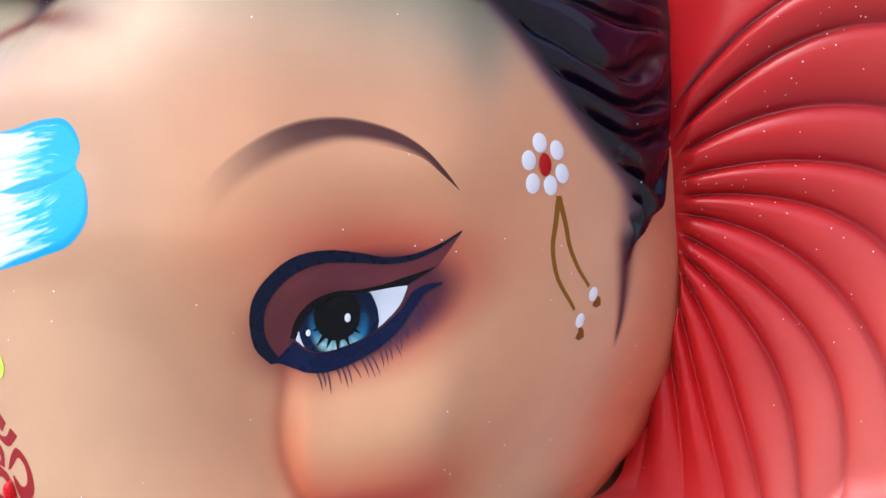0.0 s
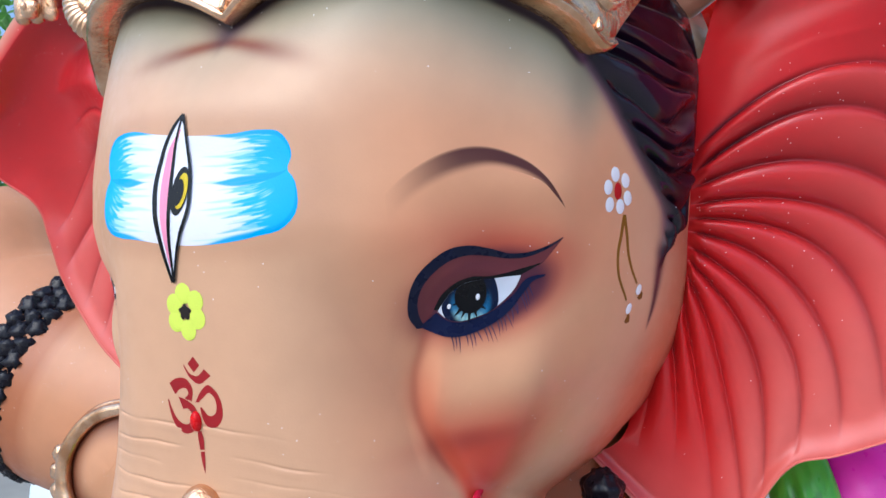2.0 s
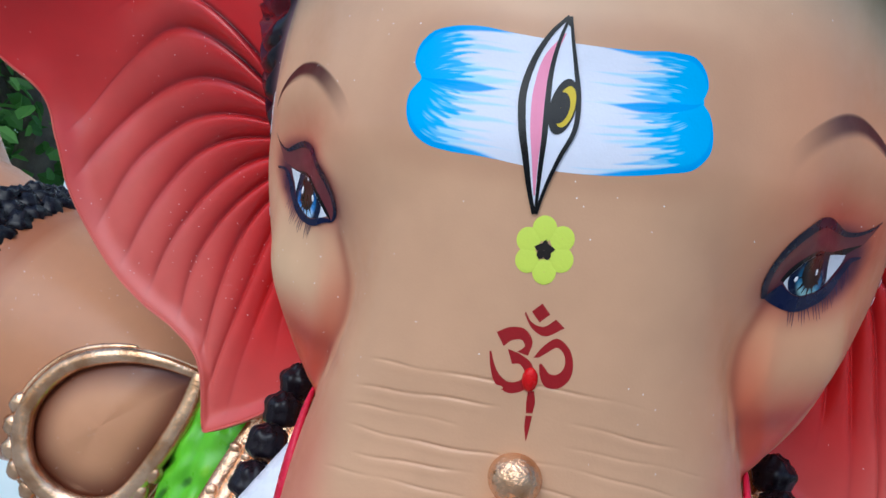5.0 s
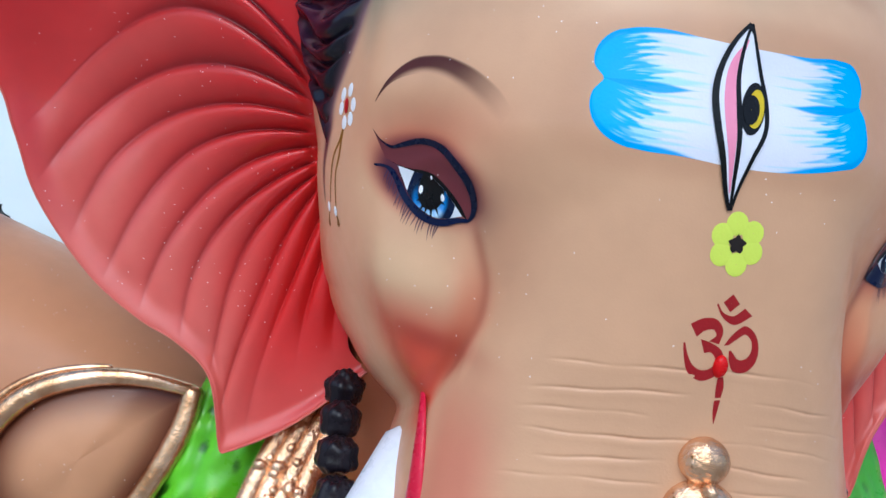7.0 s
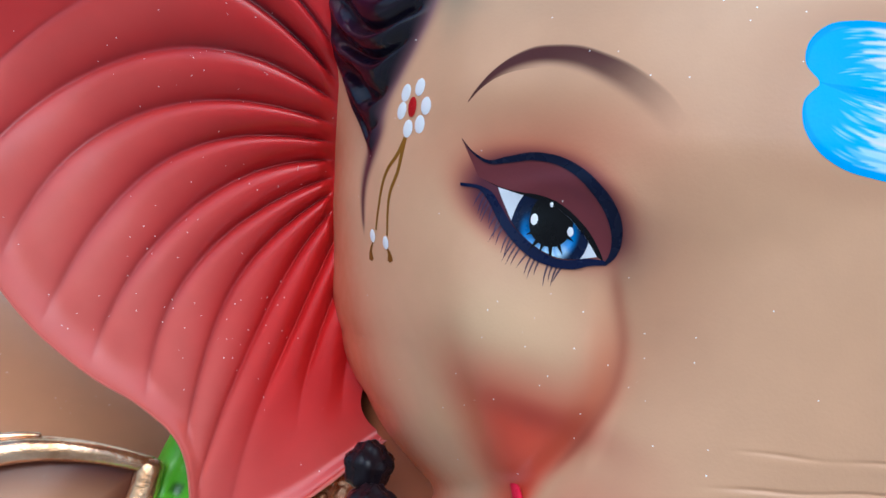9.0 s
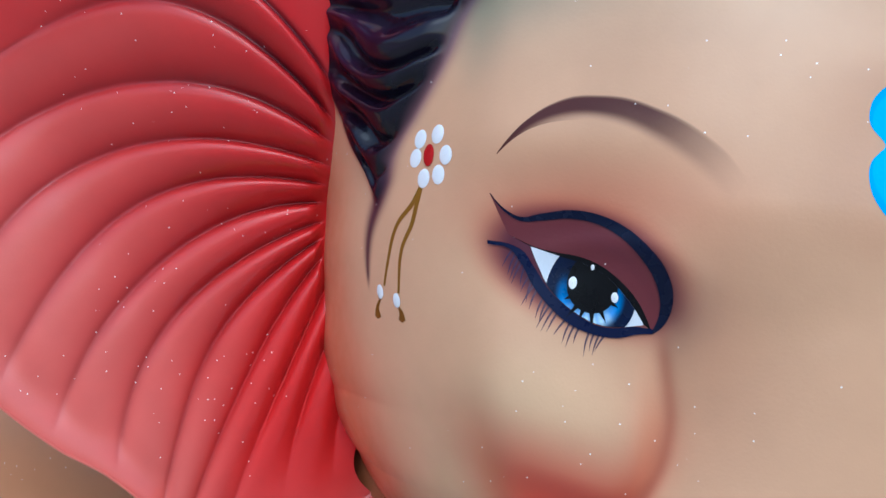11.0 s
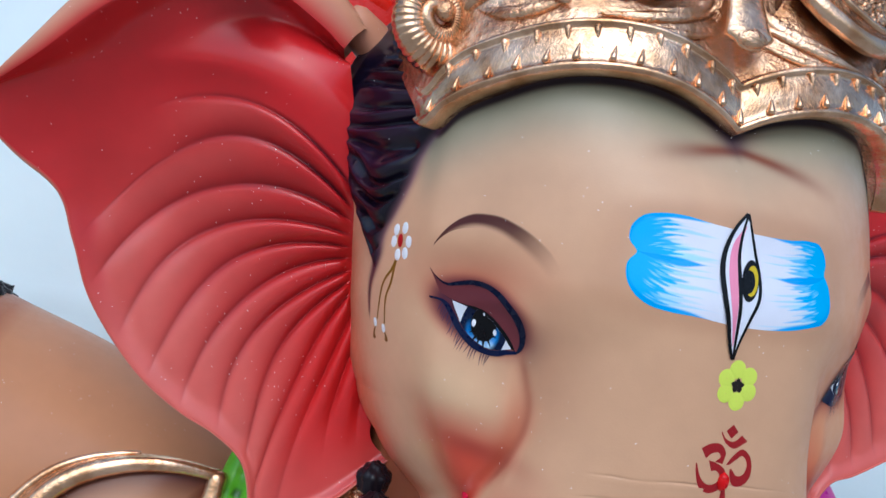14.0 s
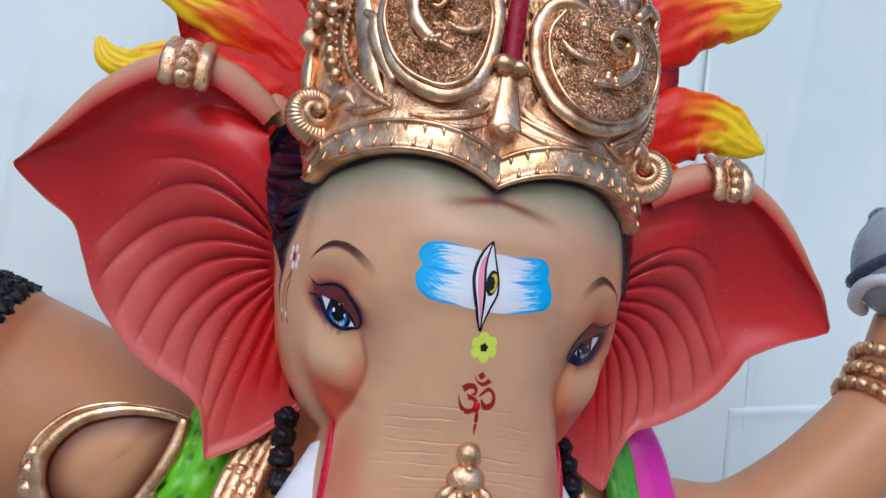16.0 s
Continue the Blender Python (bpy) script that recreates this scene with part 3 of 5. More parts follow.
# the eye on the +x side
l_lid = arr((62.7, 0.9013), (59.2, 0.8983), (56.0, 0.8959), (52.8, 0.8945), (49.5, 0.8940), (46.8, 0.8913), (44.9, 0.8863), (44.0, 0.8799))
l_top = arr((59.2, 0.8954), (56.8, 0.8947), (54.0, 0.8936), (50.4, 0.8926), (48.0, 0.8906), (46.2, 0.8868), (45.2, 0.8821), (44.8, 0.8797))
l_bot = arr((59.2, 0.8948), (58.4, 0.8894), (56.3, 0.8838), (53.8, 0.8796), (51.0, 0.8770), (48.7, 0.8756), (46.5, 0.8762), (44.8, 0.8793))
eye(l_top, l_bot, (50.4, 0.8845), 5.3,
    (arr((65.0, 0.9123), (62.4, 0.9081), (59.6, 0.9052), (56.6, 0.9043), (52.6, 0.9059), (48.5, 0.9067), (44.6, 0.9047), (41.6, 0.8992), (39.5, 0.8920), (38.9, 0.8841), (39.5, 0.8764), (41.3, 0.8718)),
     arr((65.0, 0.9113), (62.6, 0.9061), (60.1, 0.9027), (56.9, 0.9012), (52.8, 0.9013), (48.7, 0.9011), (45.5, 0.8987), (43.2, 0.8940), (41.7, 0.8880), (41.5, 0.8819), (42.7, 0.8758), (43.7, 0.8725))),
    l_lid,
    (arr((63.4, 0.8962), (61.1, 0.8951), (59.8, 0.8932), (58.6, 0.8882), (56.3, 0.8830), (53.8, 0.8791), (51.0, 0.8765), (48.7, 0.8751), (46.5, 0.8757), (44.5, 0.8788)),
     arr((63.4, 0.8954), (61.4, 0.8930), (60.1, 0.8882), (58.1, 0.8814), (55.5, 0.8760), (52.3, 0.8717), (49.2, 0.8692), (46.4, 0.8690), (44.3, 0.8705), (41.8, 0.8726))),
    21, lin(46, 120, 166), [((51.5, 0.8859), 0.45), ((46.4, 0.8816), 0.35)], 1)
brow(arr((64.3, 0.9247), (62.4, 0.9306), (60.5, 0.9361), (57.7, 0.9417), (54.1, 0.9452), (50.4, 0.9467), (46.7, 0.9460), (43.0, 0.9430), (39.5, 0.9381), (36.6, 0.9326), (33.8, 0.9253)),
     arr((64.3, 0.9245), (62.0, 0.9294), (59.7, 0.9342), (57.2, 0.9365), (53.9, 0.9379), (50.2, 0.9377), (46.6, 0.9350), (43.0, 0.9311), (39.5, 0.9256), (36.6, 0.9186), (34.6, 0.9120)), lin(80, 40, 34))


# ---- flower and tassels on each temple ----
def temple(mid, petals, stems, size):
    for p in petals:
        dab(p, 1.12 * size, 0.0034 * size, WHITE, 2, turn=(p[0] - mid[0]) * 4, lift=0.0003)
    dab(mid, 0.98 * size, 0.0039 * size, lin(178, 10, 16), 4, lift=0.0003)
    for pts, drop, tuft in stems:
        line(pts, 0.0017, lin(136, 92, 12), 1, taper=(1.3, 0.7))
        dab(drop, 0.80 * size, 0.0026 * size, WHITE, 3, lift=0.0003)
        for k in (-1, 0, 1):
            line([(drop[0], drop[1] - 0.0018), (tuft[0] + 0.2 * k, tuft[1] + 0.001), (tuft[0] + 0.5 * k, tuft[1] - 0.0018 - 0.0005 * (k == 0))], 0.0013, lin(128, 80, 10), 1, taper=(0.4, 1.2), n=10)


temple((-75.0, 0.9292), [(-73.7, 0.9362), (-76.9, 0.9355), (-71.9, 0.9284), (-77.6, 0.9289), (-73.1, 0.9220), (-75.8, 0.9213)],
       [(arr((-76.3, 0.9180), (-77.8, 0.9125), (-80.4, 0.9067), (-83.1, 0.8919), (-84.3, 0.8840)), (-85.4, 0.8818), (-86.7, 0.8742)),
        (arr((-76.3, 0.9180), (-76.9, 0.9120), (-77.6, 0.9060), (-79.6, 0.8980), (-81.1, 0.8815)), (-81.6, 0.8789), (-80.9, 0.8736))], 1.0)
temple((76.8, 0.9345), [(76.1, 0.9418), (78.8, 0.9398), (74.3, 0.9355), (79.6, 0.9320), (74.9, 0.9279), (77.7, 0.9277)],
       [(arr((79.1, 0.9242), (78.6, 0.9150), (78.2, 0.9075), (79.0, 0.8985), (83.0, 0.8850)), (84.3, 0.8810), (84.9, 0.8762)),
        (arr((79.1, 0.9242), (80.2, 0.9150), (80.9, 0.9077), (82.6, 0.8999), (85.0, 0.8930)), (85.9, 0.8902), (86.9, 0.8876))], 1.0)


# ---- the brow mark: two white bars with blue brushwork, and the upright third eye ----
BLUE = lin(28, 170, 236)


def brow_mark():
    seam = arr((-21.5, 0.9314), (-19.3, 0.9303), (-13.5, 0.9285), (-6.4, 0.9283), (1.9, 0.9272), (9.6, 0.9278), (14.9, 0.9297), (17.7, 0.9316), (18.8, 0.9333))
    top = arr((-21.7, 0.9323), (-23.0, 0.9364), (-22.9, 0.9429), (-21.0, 0.9484), (-17.9, 0.9505), (-14.4, 0.9508), (-7.8, 0.9485), (0.7, 0.9468), (8.6, 0.9469), (14.0, 0.9485), (16.9, 0.9478), (18.6, 0.9435), (19.2, 0.9386), (18.7, 0.9341))
    low = arr((-21.5, 0.9305), (-22.9, 0.9262), (-22.9, 0.9183), (-21.1, 0.9110), (-18.4, 0.9068), (-15.1, 0.9051), (-9.9, 0.9043), (-1.4, 0.9025), (6.4, 0.9031), (14.6, 0.9069), (18.6, 0.9103), (20.5, 0.9166), (20.5, 0.9245), (19.7, 0.9301), (18.8, 0.9325))
    rng = np.random.default_rng(12)
    for upper, lower, flip in ((top, seam, 1), (low, seam, -1)):
        n, m = 320, 64
        p, q = spline(upper, n), spline(lower, n)
        v = np.linspace(0, 1, m)[None, :, None]
        az = p[:, None] * (1 - v) + q[:, None] * v
        a, v = az[..., 0], v[..., 0] + 0 * az[..., 0]
        lo, hi = a.min(0, keepdims=True), a.max(0, keepdims=True)
        c = np.broadcast_to(lin(222, 222, 234), a.shape + (3,)).copy()

        def bristles(least, most):
            k = rng.uniform(0, 1, 26) ** 1.6
            return least + (most - least) * np.interp(v[0], np.linspace(0, 1, 26), k)
        for near in ((a - lo) / (hi - lo), (hi - a) / (hi - lo)):
            for least, most, tone, soft in ((0.10, 0.38, lin(166, 214, 242), 0.08), (0.07, 0.27, lin(96, 186, 240), 0.03), (0.10, 0.20, BLUE, 0.012)):
                d = bristles(least, most) + 0.02 * np.sin(60 * v + 40 * near)
                c = wash(c, tone, 0.9 * (1 - sstep(-soft, soft, near - d)))
            d = bristles(0.05, 0.16)
            c = wash(c, lin(170, 216, 242), 0.6 * sstep(-0.01, 0.02, near - d) * (1 - sstep(0.02, 0.06, near - d)) * (rng.uniform(0, 1, m) > 0.6)[None])
            reach = np.where(v < 0.5, 0.36, 0.32)
            edge = np.minimum(v / 0.10, (1 - v) / 0.085)
            c = wash(c, lin(24, 156, 232), 0.95 * (1 - sstep(0.7, 1.1, edge * np.where(v < 0.5, 1.0, 0.8) + 1.1 * sstep(0.55, 1.15, near / reach))))
        idol.sheet(face_p(az[..., 0], az[..., 1], LAYER), c, M_MATT, flip=flip > 0)


def third_eye():
    left = arr((-1.0, 0.9559), (-3.0, 0.9497), (-4.9, 0.9393), (-5.6, 0.9288), (-5.0, 0.9166), (-3.8, 0.9050), (-2.6, 0.8937), (-1.7, 0.8873))
    right = arr((-0.8, 0.9559), (-0.1, 0.9482), (0.9, 0.9384), (1.9, 0.9274), (2.0, 0.9168), (0.5, 0.9062), (-0.9, 0.8942), (-1.4, 0.8874))
    bar = arr((-1.0, 0.9555), (-1.9, 0.9459), (-2.3, 0.9357), (-2.1, 0.9244), (-1.8, 0.9134), (-1.7, 0.9017), (-1.5, 0.8873))
    stroke(left, right, lin(226, 226, 238), 7, M_MATT, 70, 10)
    stroke(arr((-1.3, 0.9496), (-3.5, 0.9415), (-4.3, 0.9291), (-3.9, 0.9168), (-3.0, 0.9052), (-2.1, 0.8935)), arr((-1.1, 0.9497), (-2.2, 0.9398), (-2.5, 0.9274), (-2.2, 0.9153), (-2.1, 0.9035), (-1.9, 0.8935)), lin(232, 142, 172), 8, M_MATT, 60, 6)
    line(right, 0.0017, BLACK, 9, M_GLOSS, 70, (0.6, 0.6))
    line(bar, 0.0020, BLACK, 9, M_GLOSS, 70, (0.5, 0.5))
    line(left, 0.0027, BLACK, 9, M_GLOSS, 70, (0.5, 0.5))
    stroke(arr((-1.7, 0.9553), (-0.8, 0.9522)), arr((-0.8, 0.9555), (-0.4, 0.9522)), BLACK, 9, M_GLOSS, 10, 3)
    mid = (-0.0, 0.9243)
    dab(mid, 1.75, 0.0100, BLACK, 10, M_GLOSS, turn=-6)
    dab((mid[0] + 0.35, mid[1]), 1.22, 0.0074, lin(205, 178, 22), 11, M_GLOSS, turn=-6)
    dab((mid[0] - 0.30, mid[1] - 0.0006), 1.20, 0.0056, BLACK, 12, M_GLOSS, turn=-6)


brow_mark()
third_eye()


# ---- yellow flower, red sign and its jewel ----
for p in ((0.1, 0.8831), (2.7, 0.8804), (3.0, 0.8734), (0.9, 0.8685), (-1.7, 0.8716), (-1.9, 0.8785)):
    dab(p, 1.68, 0.0044, lin(214, 228, 84), 2, lift=0.0002)
dab((0.5, 0.8757), 1.2, 0.0030, lin(28, 16, 12), 5, shape=lambda w: 1 + 0.18 * np.sin(5 * w) + 0.08 * np.sin(9 * w))
RED = lin(150, 14, 22)


def sign():
    dab((1.4, 0.8544), 1.15, 0.0029, RED, 1, shape=lambda w: 1 / (np.abs(np.cos(w)) + np.abs(np.sin(w))) * 1.15, n=40)
    stroke(arr((-0.8, 0.8540), (0.3, 0.8507), (2.0, 0.8498), (3.7, 0.8530)), arr((-0.9, 0.8531), (0.4, 0.8487), (2.2, 0.8466), (5.1, 0.8505)), RED, 1, n=40)
    stroke(arr((-4.6, 0.8453), (-2.6, 0.8479), (-0.5, 0.8479), (0.8, 0.8443), (0.5, 0.8389)), arr((-3.3, 0.8408), (-2.1, 0.8434), (-0.6, 0.8438), (-0.2, 0.8423), (-1.2, 0.8396)), RED, 1, n=40)
    stroke(arr((-2.6, 0.8401), (-0.7, 0.8390), (1.2, 0.8363), (1.8, 0.8307), (0.5, 0.8264), (-1.6, 0.8246), (-3.8, 0.8272), (-4.9, 0.8331), (-5.3, 0.8382)), arr((-1.7, 0.8351), (-0.6, 0.8355), (0.2, 0.8338), (0.3, 0.8313), (-0.5, 0.8293), (-1.8, 0.8286), (-3.2, 0.8302), (-4.4, 0.8344), (-5.0, 0.8383)), RED, 1, n=80)
    stroke(arr((1.3, 0.8386), (2.6, 0.8434), (4.3, 0.8466), (6.0, 0.8444), (7.1, 0.8395), (7.0, 0.8329), (5.6, 0.8294), (3.6, 0.8294), (2.6, 0.8331), (2.3, 0.8367)), arr((2.1, 0.8389), (3.2, 0.8412), (4.6, 0.8434), (5.6, 0.8416), (6.0, 0.8382), (5.7, 0.8355), (4.8, 0.8339), (3.9, 0.8341), (3.3, 0.8355), (2.6, 0.8371)), RED, 1, n=80)
    stroke(arr((1.3, 0.8265), (1.3, 0.8225), (1.5, 0.8186)), arr((2.2, 0.8269), (2.6, 0.8231), (2.5, 0.8190)), RED, 2, n=20)
    stroke(arr((1.5, 0.8177), (1.6, 0.8137), (2.1, 0.8087)), arr((2.5, 0.8181), (2.4, 0.8140), (2.2, 0.8088)), RED, 2, n=20)
    dab((1.3, 0.8307), 1.20, 0.0044, lin(205, 10, 16), 3, M_GLOSS, rings=9, lift=0.0024)


sign()


# ---- ears: a fan of folds from the root to the rim, then over the rim to the back ----
def ear_y(x, z):
    return 0.113 - 0.070 * sstep(0.92, 1.09, z) - 0.030 * sstep(0.30, 0.42, x)


FOLDS = np.array((0.42, 0.47, 0.52, 0.57, 0.62, 0.67, 0.72, 0.77, 0.82, 0.87, 0.92))


def ear(side):
    # root, bend and rim of the fold that runs at each station s, from the top of the ear to its lobe
    ks = (0, .1, .2, .30, .36, .42, .47, .52, .57, .62, .67, .72, .77, .82, .87, .92, 1.0)
    root = ((.190, .188, .185, .182, .179, .1755, .1735, .172, .171, .170, .169, .168, .167, .1655, .162, .156, .134) if side < 0 else
            (.186, .184, .181, .178, .177, .176, .1755, .175, .175, .1745, .174, .174, .1735, .173, .171, .165, .142),
            (1.036, 1.028, 1.015, 1.002, .985, .962, .950, .942, .935, .928, .921, .914, .907, .898, .886, .871, .822))
    stand = ((.050, .050, .050, .050, .054, .061, .069, .075, .081, .089, .097, .100, .102, .104, .107, .109, .112) if side < 0 else
             (.075, .075, .076, .078, .080, .083, .086, .088, .090, .093, .096, .098, .099, .101, .105, .111, .118))
    ctrl = ((.191, .215, .255, .285, .287, .280, .284, .290, .284, .273, .258, .240, .222, .203, .187, .170, .146),
            (1.046, 1.056, 1.066, 1.070, 1.072, 1.064, 1.038, 1.000, .963, .932, .906, .882, .860, .838, .817, .809, .800))
    es = (0, .05, .10, .17, .24, .30, .345, .36, .375, .39, .42, .47, .52, .57, .62, .67, .72, .77, .82, .836, .845, .855, .87, .92, 1.0)
    if side < 0:
        edge = ((.196, .213, .245, .285, .330, .368, .394, .402, .397, .382, .359, .343, .330, .311, .289, .263, .239, .219, .210, .208, .206, .202, .194, .168, .124),
                (1.046, 1.057, 1.072, 1.073, 1.045, 1.007, .985, .978, .971, .958, .942, .909, .876, .848, .825, .807, .795, .778, .750, .738, .732, .733, .737, .752, .790))
    else:
        edge = ((.196, .213, .245, .285, .330, .378, .415, .428, .420, .392, .355, .335, .318, .297, .270, .247, .228, .214, .204, .201, .199, .195, .188, .166, .124),
                (1.032, 1.042, 1.057, 1.060, 1.038, .994, .957, .937, .931, .921, .902, .877, .853, .835, .820, .809, .802, .783, .755, .743, .738, .739, .743, .757, .792))
    s = np.linspace(0, 1, 520)
    r, c, e = (np.stack([curve1(s, k, f[0]), curve1(s, k, f[1])], 1) for k, f in ((ks, root), (ks, ctrl), (es, edge)))
    q = np.linspace(0, 1, 130)[None, :, None]
    p = (1 - q) ** 2 * r[:, None] + 2 * q * (1 - q) * c[:, None] + q**2 * e[:, None]
    q = q[..., 0] + 0 * p[..., 0]
    ss = s[:, None] + 0 * q
    y = ear_y(p[..., 0], p[..., 1])
    y = y + (curve1(s, ks, stand) - ear_y(r[:, 0], r[:, 1]))[:, None] * (1 - sstep(0.0, 0.65, q))
    at = ss + 0.0035 * np.sin(6 * q + 40 * ss)
    k = np.clip(np.searchsorted(FOLDS, at.ravel(), side="right") - 1, 0, len(FOLDS) - 1).reshape(at.shape)
    u = (at - FOLDS[k]) / 0.05                                     # across one fold, 0 at its crease
    on = sstep(0.395, 0.42, at) * (1 - sstep(0.95, 0.99, ss)) * sstep(0.0, 0.05, q) * (1 - sstep(0.86, 1.0, q)) * (1 - sstep(0.45, 0.75, q) * (k == 0))
    on = on * (1 - sstep(0.80, 0.93, ss) * sstep(0.30, 0.75, q))
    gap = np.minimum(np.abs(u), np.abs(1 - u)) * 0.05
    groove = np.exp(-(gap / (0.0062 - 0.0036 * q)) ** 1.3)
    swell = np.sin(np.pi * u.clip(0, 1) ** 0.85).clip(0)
    wide = 1 - 0.55 * sstep(0.05, 0.95, q)
    y = y - on * 0.0050 * wide * swell + on * 0.0011 * wide * groove
    y = y - 0.010 * bell(q, 1.0, 0.10) * (1 - sstep(0.28, 0.40, ss)) + 0.010 * bell(q, 0.6, 0.35) * (1 - sstep(0.38, 0.48, ss))
    y = y - 0.004 * bell(q, 1.0, 0.05) * sstep(0.36, 0.42, ss)
    front = np.stack([side * p[..., 0], y, p[..., 1]], -1)
    col = np.broadcast_to(lin(200, 50, 52), front.shape).copy()
    col = wash(col, lin(212, 102, 96), 0.85 * sstep(0.30, 1.0, q) * sstep(0.46, 0.60, ss) * (1 - 0.65 * sstep(0.80, 0.93, ss)))
    col = wash(col, lin(206, 30, 40), 0.9 * (1 - sstep(0.38, 0.47, ss)) * (1 - 0.35 * sstep(0.5, 1.0, q)))
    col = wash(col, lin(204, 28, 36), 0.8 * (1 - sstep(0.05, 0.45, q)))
    # each fold darkens towards the next crease: its shade put into the colour
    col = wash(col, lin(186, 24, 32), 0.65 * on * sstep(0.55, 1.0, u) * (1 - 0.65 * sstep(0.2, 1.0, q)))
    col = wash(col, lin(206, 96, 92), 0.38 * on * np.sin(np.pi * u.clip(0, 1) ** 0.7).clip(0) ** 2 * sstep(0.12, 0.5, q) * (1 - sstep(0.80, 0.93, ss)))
    # creases darker, part airbrushed red, part shade put into the colour
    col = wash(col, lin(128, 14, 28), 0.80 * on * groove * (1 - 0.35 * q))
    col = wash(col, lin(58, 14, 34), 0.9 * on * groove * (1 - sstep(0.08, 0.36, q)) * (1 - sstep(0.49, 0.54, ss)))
    col = wash(col, lin(208, 30, 34), 0.8 * sstep(0.74, 0.90, ss) * (1 - sstep(0.35, 1.0, q)))
    col = col * np.stack([0.95 + 0 * q, 0.80 + 0.12 * sstep(0.3, 0.9, q), 0.72 + 0.12 * sstep(0.3, 0.9, q)], -1)
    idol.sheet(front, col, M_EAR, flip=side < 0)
    inner = np.stack([front[:, 0] + [-side * 0.070 * f, -0.002 * f, 0] for f in (0, 0.4, 1.0)], 1)
    idol.sheet(inner[130:], wash(np.broadcast_to(lin(206, 30, 38), inner.shape).copy(), lin(196, 84, 60), sstep(0.90, 0.99, s)[:, None] + np.zeros((1, 3)))[130:], M_EAR, flip=side > 0)
    # rim and back
    d = np.gradient(e, axis=0)
    n = np.stack([-d[:, 1], d[:, 0]], 1) / (np.linalg.norm(d, axis=1, keepdims=True) + 1e-9)
    n[:3], n[-3:] = n[3], n[-4]
    out = curve1(s, (0, .03, .10, .17, .24, .30, .36, .42, 1), (.024, .026, .030, .024, .020, .012, .004, .003, .003))[:, None]
    tipped = (1 - bell(s, 0.36, 0.025) * 0.6 - 0.5 * bell(s, 0.845, 0.02))[:, None]
    rows = [front[:, -1]]
    for f, dy in ((0.45, -0.003), (0.8, 0.002), (1.0, 0.010), (0.9, 0.020), (0.4, 0.026), (-0.6, 0.030)):
        xz = e + n * out * f * tipped
        rows.append(np.stack([side * xz[:, 0], front[:, -1, 1] + dy * np.where(s < 0.36, 1, 0.45 + 0.8 * sstep(0.85, 0.92, s)), xz[:, 1]], 1))
    for f in (0.8, 0.4, 0.0):
        rows.append(np.stack([side * (r + (e - r) * f)[:, 0], ear_y((r + (e - r) * f)[:, 0], (r + (e - r) * f)[:, 1]) + 0.034, (r + (e - r) * f)[:, 1]], 1))
    rim = np.stack(rows, 1)
    rc = np.broadcast_to(lin(206, 150, 118), rim.shape).copy()
    rc[:, 0] = col[:, -1]
    rc[:, 1] = wash(rc[:, 1], lin(196, 90, 80), np.where(s < 0.34, 0.35, 0.8))
    idol.sheet(rim, rc, M_SATIN, flip=side < 0)
    t = np.linspace(0, 1, 14)[:, None]
    idol.tube(rim[16, 4] * (1 - t) + np.array([side * 0.128, 0.092, 1.030]) * t, np.linspace(0.012, 0.022, 14), lin(200, 140, 110), M_SATIN, 16)
    # gold cuff over the upper rim: two ribbed bands and a row of studs between them
    k = int(520 * 0.140)
    along = d[k] / np.linalg.norm(d[k])
    for off, half in ((-0.0145, 0.0072), (0.0, 0.0080), (0.0145, 0.0072)):
        w = np.linspace(-0.55, 1.3, 40)
        xz = e[k] + along * off + n[k] * (w[:, None] * 0.024 + 0.003)
        yy = front[k, -1, 1] - 0.013 * np.cos(w * 1.2) + 0.016 * np.clip(w - 0.6, 0, 1)
        ln = np.stack([side * xz[:, 0], yy, xz[:, 1]], 1)
        idol.tube(ln, half * (1 + 0.04 * np.sin(9 * w)), SKIN, M_GOLD, 16, 0.55 if off else 0.35)
        if off == 0.0:
            for j in (4, 13, 22, 31):
                idol.ball(ln[j] + [0, -0.004, 0], (0.0082, 0.0055, 0.0078), SKIN, M_GOLD, n=9, rough=0.04)
                idol.ball(ln[j] + [0, -0.0085, 0], (0.0032, 0.0028, 0.0032), SKIN, M_GOLD, n=7)


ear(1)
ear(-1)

# ---- crown ----
def crown_r(a, z):
    b = np.abs(a)
    low = curve1(b, (0, 8, 20, 35, 50, 65, 80, 100, 130, 180), (.1165, .1230, .1330, .1400, .1450, .1530, .1600, .160, .150, .140))
    high = curve1(b, (0, 8, 20, 35, 50, 65, 80, 100, 130, 180), (.0960, .1010, .1150, .1260, .1340, .1440, .1560, .158, .150, .140))
    wide = 0.009 * sstep(35, 62, a) * (1 - sstep(95, 120, a)) * sstep(1.05, 1.10, z)      # it bulges more on one side
    return (low + (high - low) * sstep(1.0, 1.12, z) + wide) * (1 - 0.35 * sstep(1.16, 1.40, z))


def crown_p(a, z, lift=0.0):
    a, z = np.broadcast_arrays(np.asarray(a, float), np.asarray(z, float))
    r, rad = crown_r(a, z) + lift, np.radians(a)
    return np.stack([r * np.sin(rad), AXIS_Y - r * np.cos(rad), z], -1)


def roll(points, radius, lift, mat, flat=0.8, n=90, sides=12):
    """A roll of gold that lies on the crown along a curve (angle, height); radius: a few values along it."""
    az = spline(points, n)
    rad = curve1(np.linspace(0, 1, n), np.linspace(0, 1, len(radius)), radius)
    up = crown_p(az[:, 0], az[:, 1], 1.0) - crown_p(az[:, 0], az[:, 1])
    idol.tube(crown_p(az[:, 0], az[:, 1], lift), rad, SKIN, mat, sides, flat, up=up)


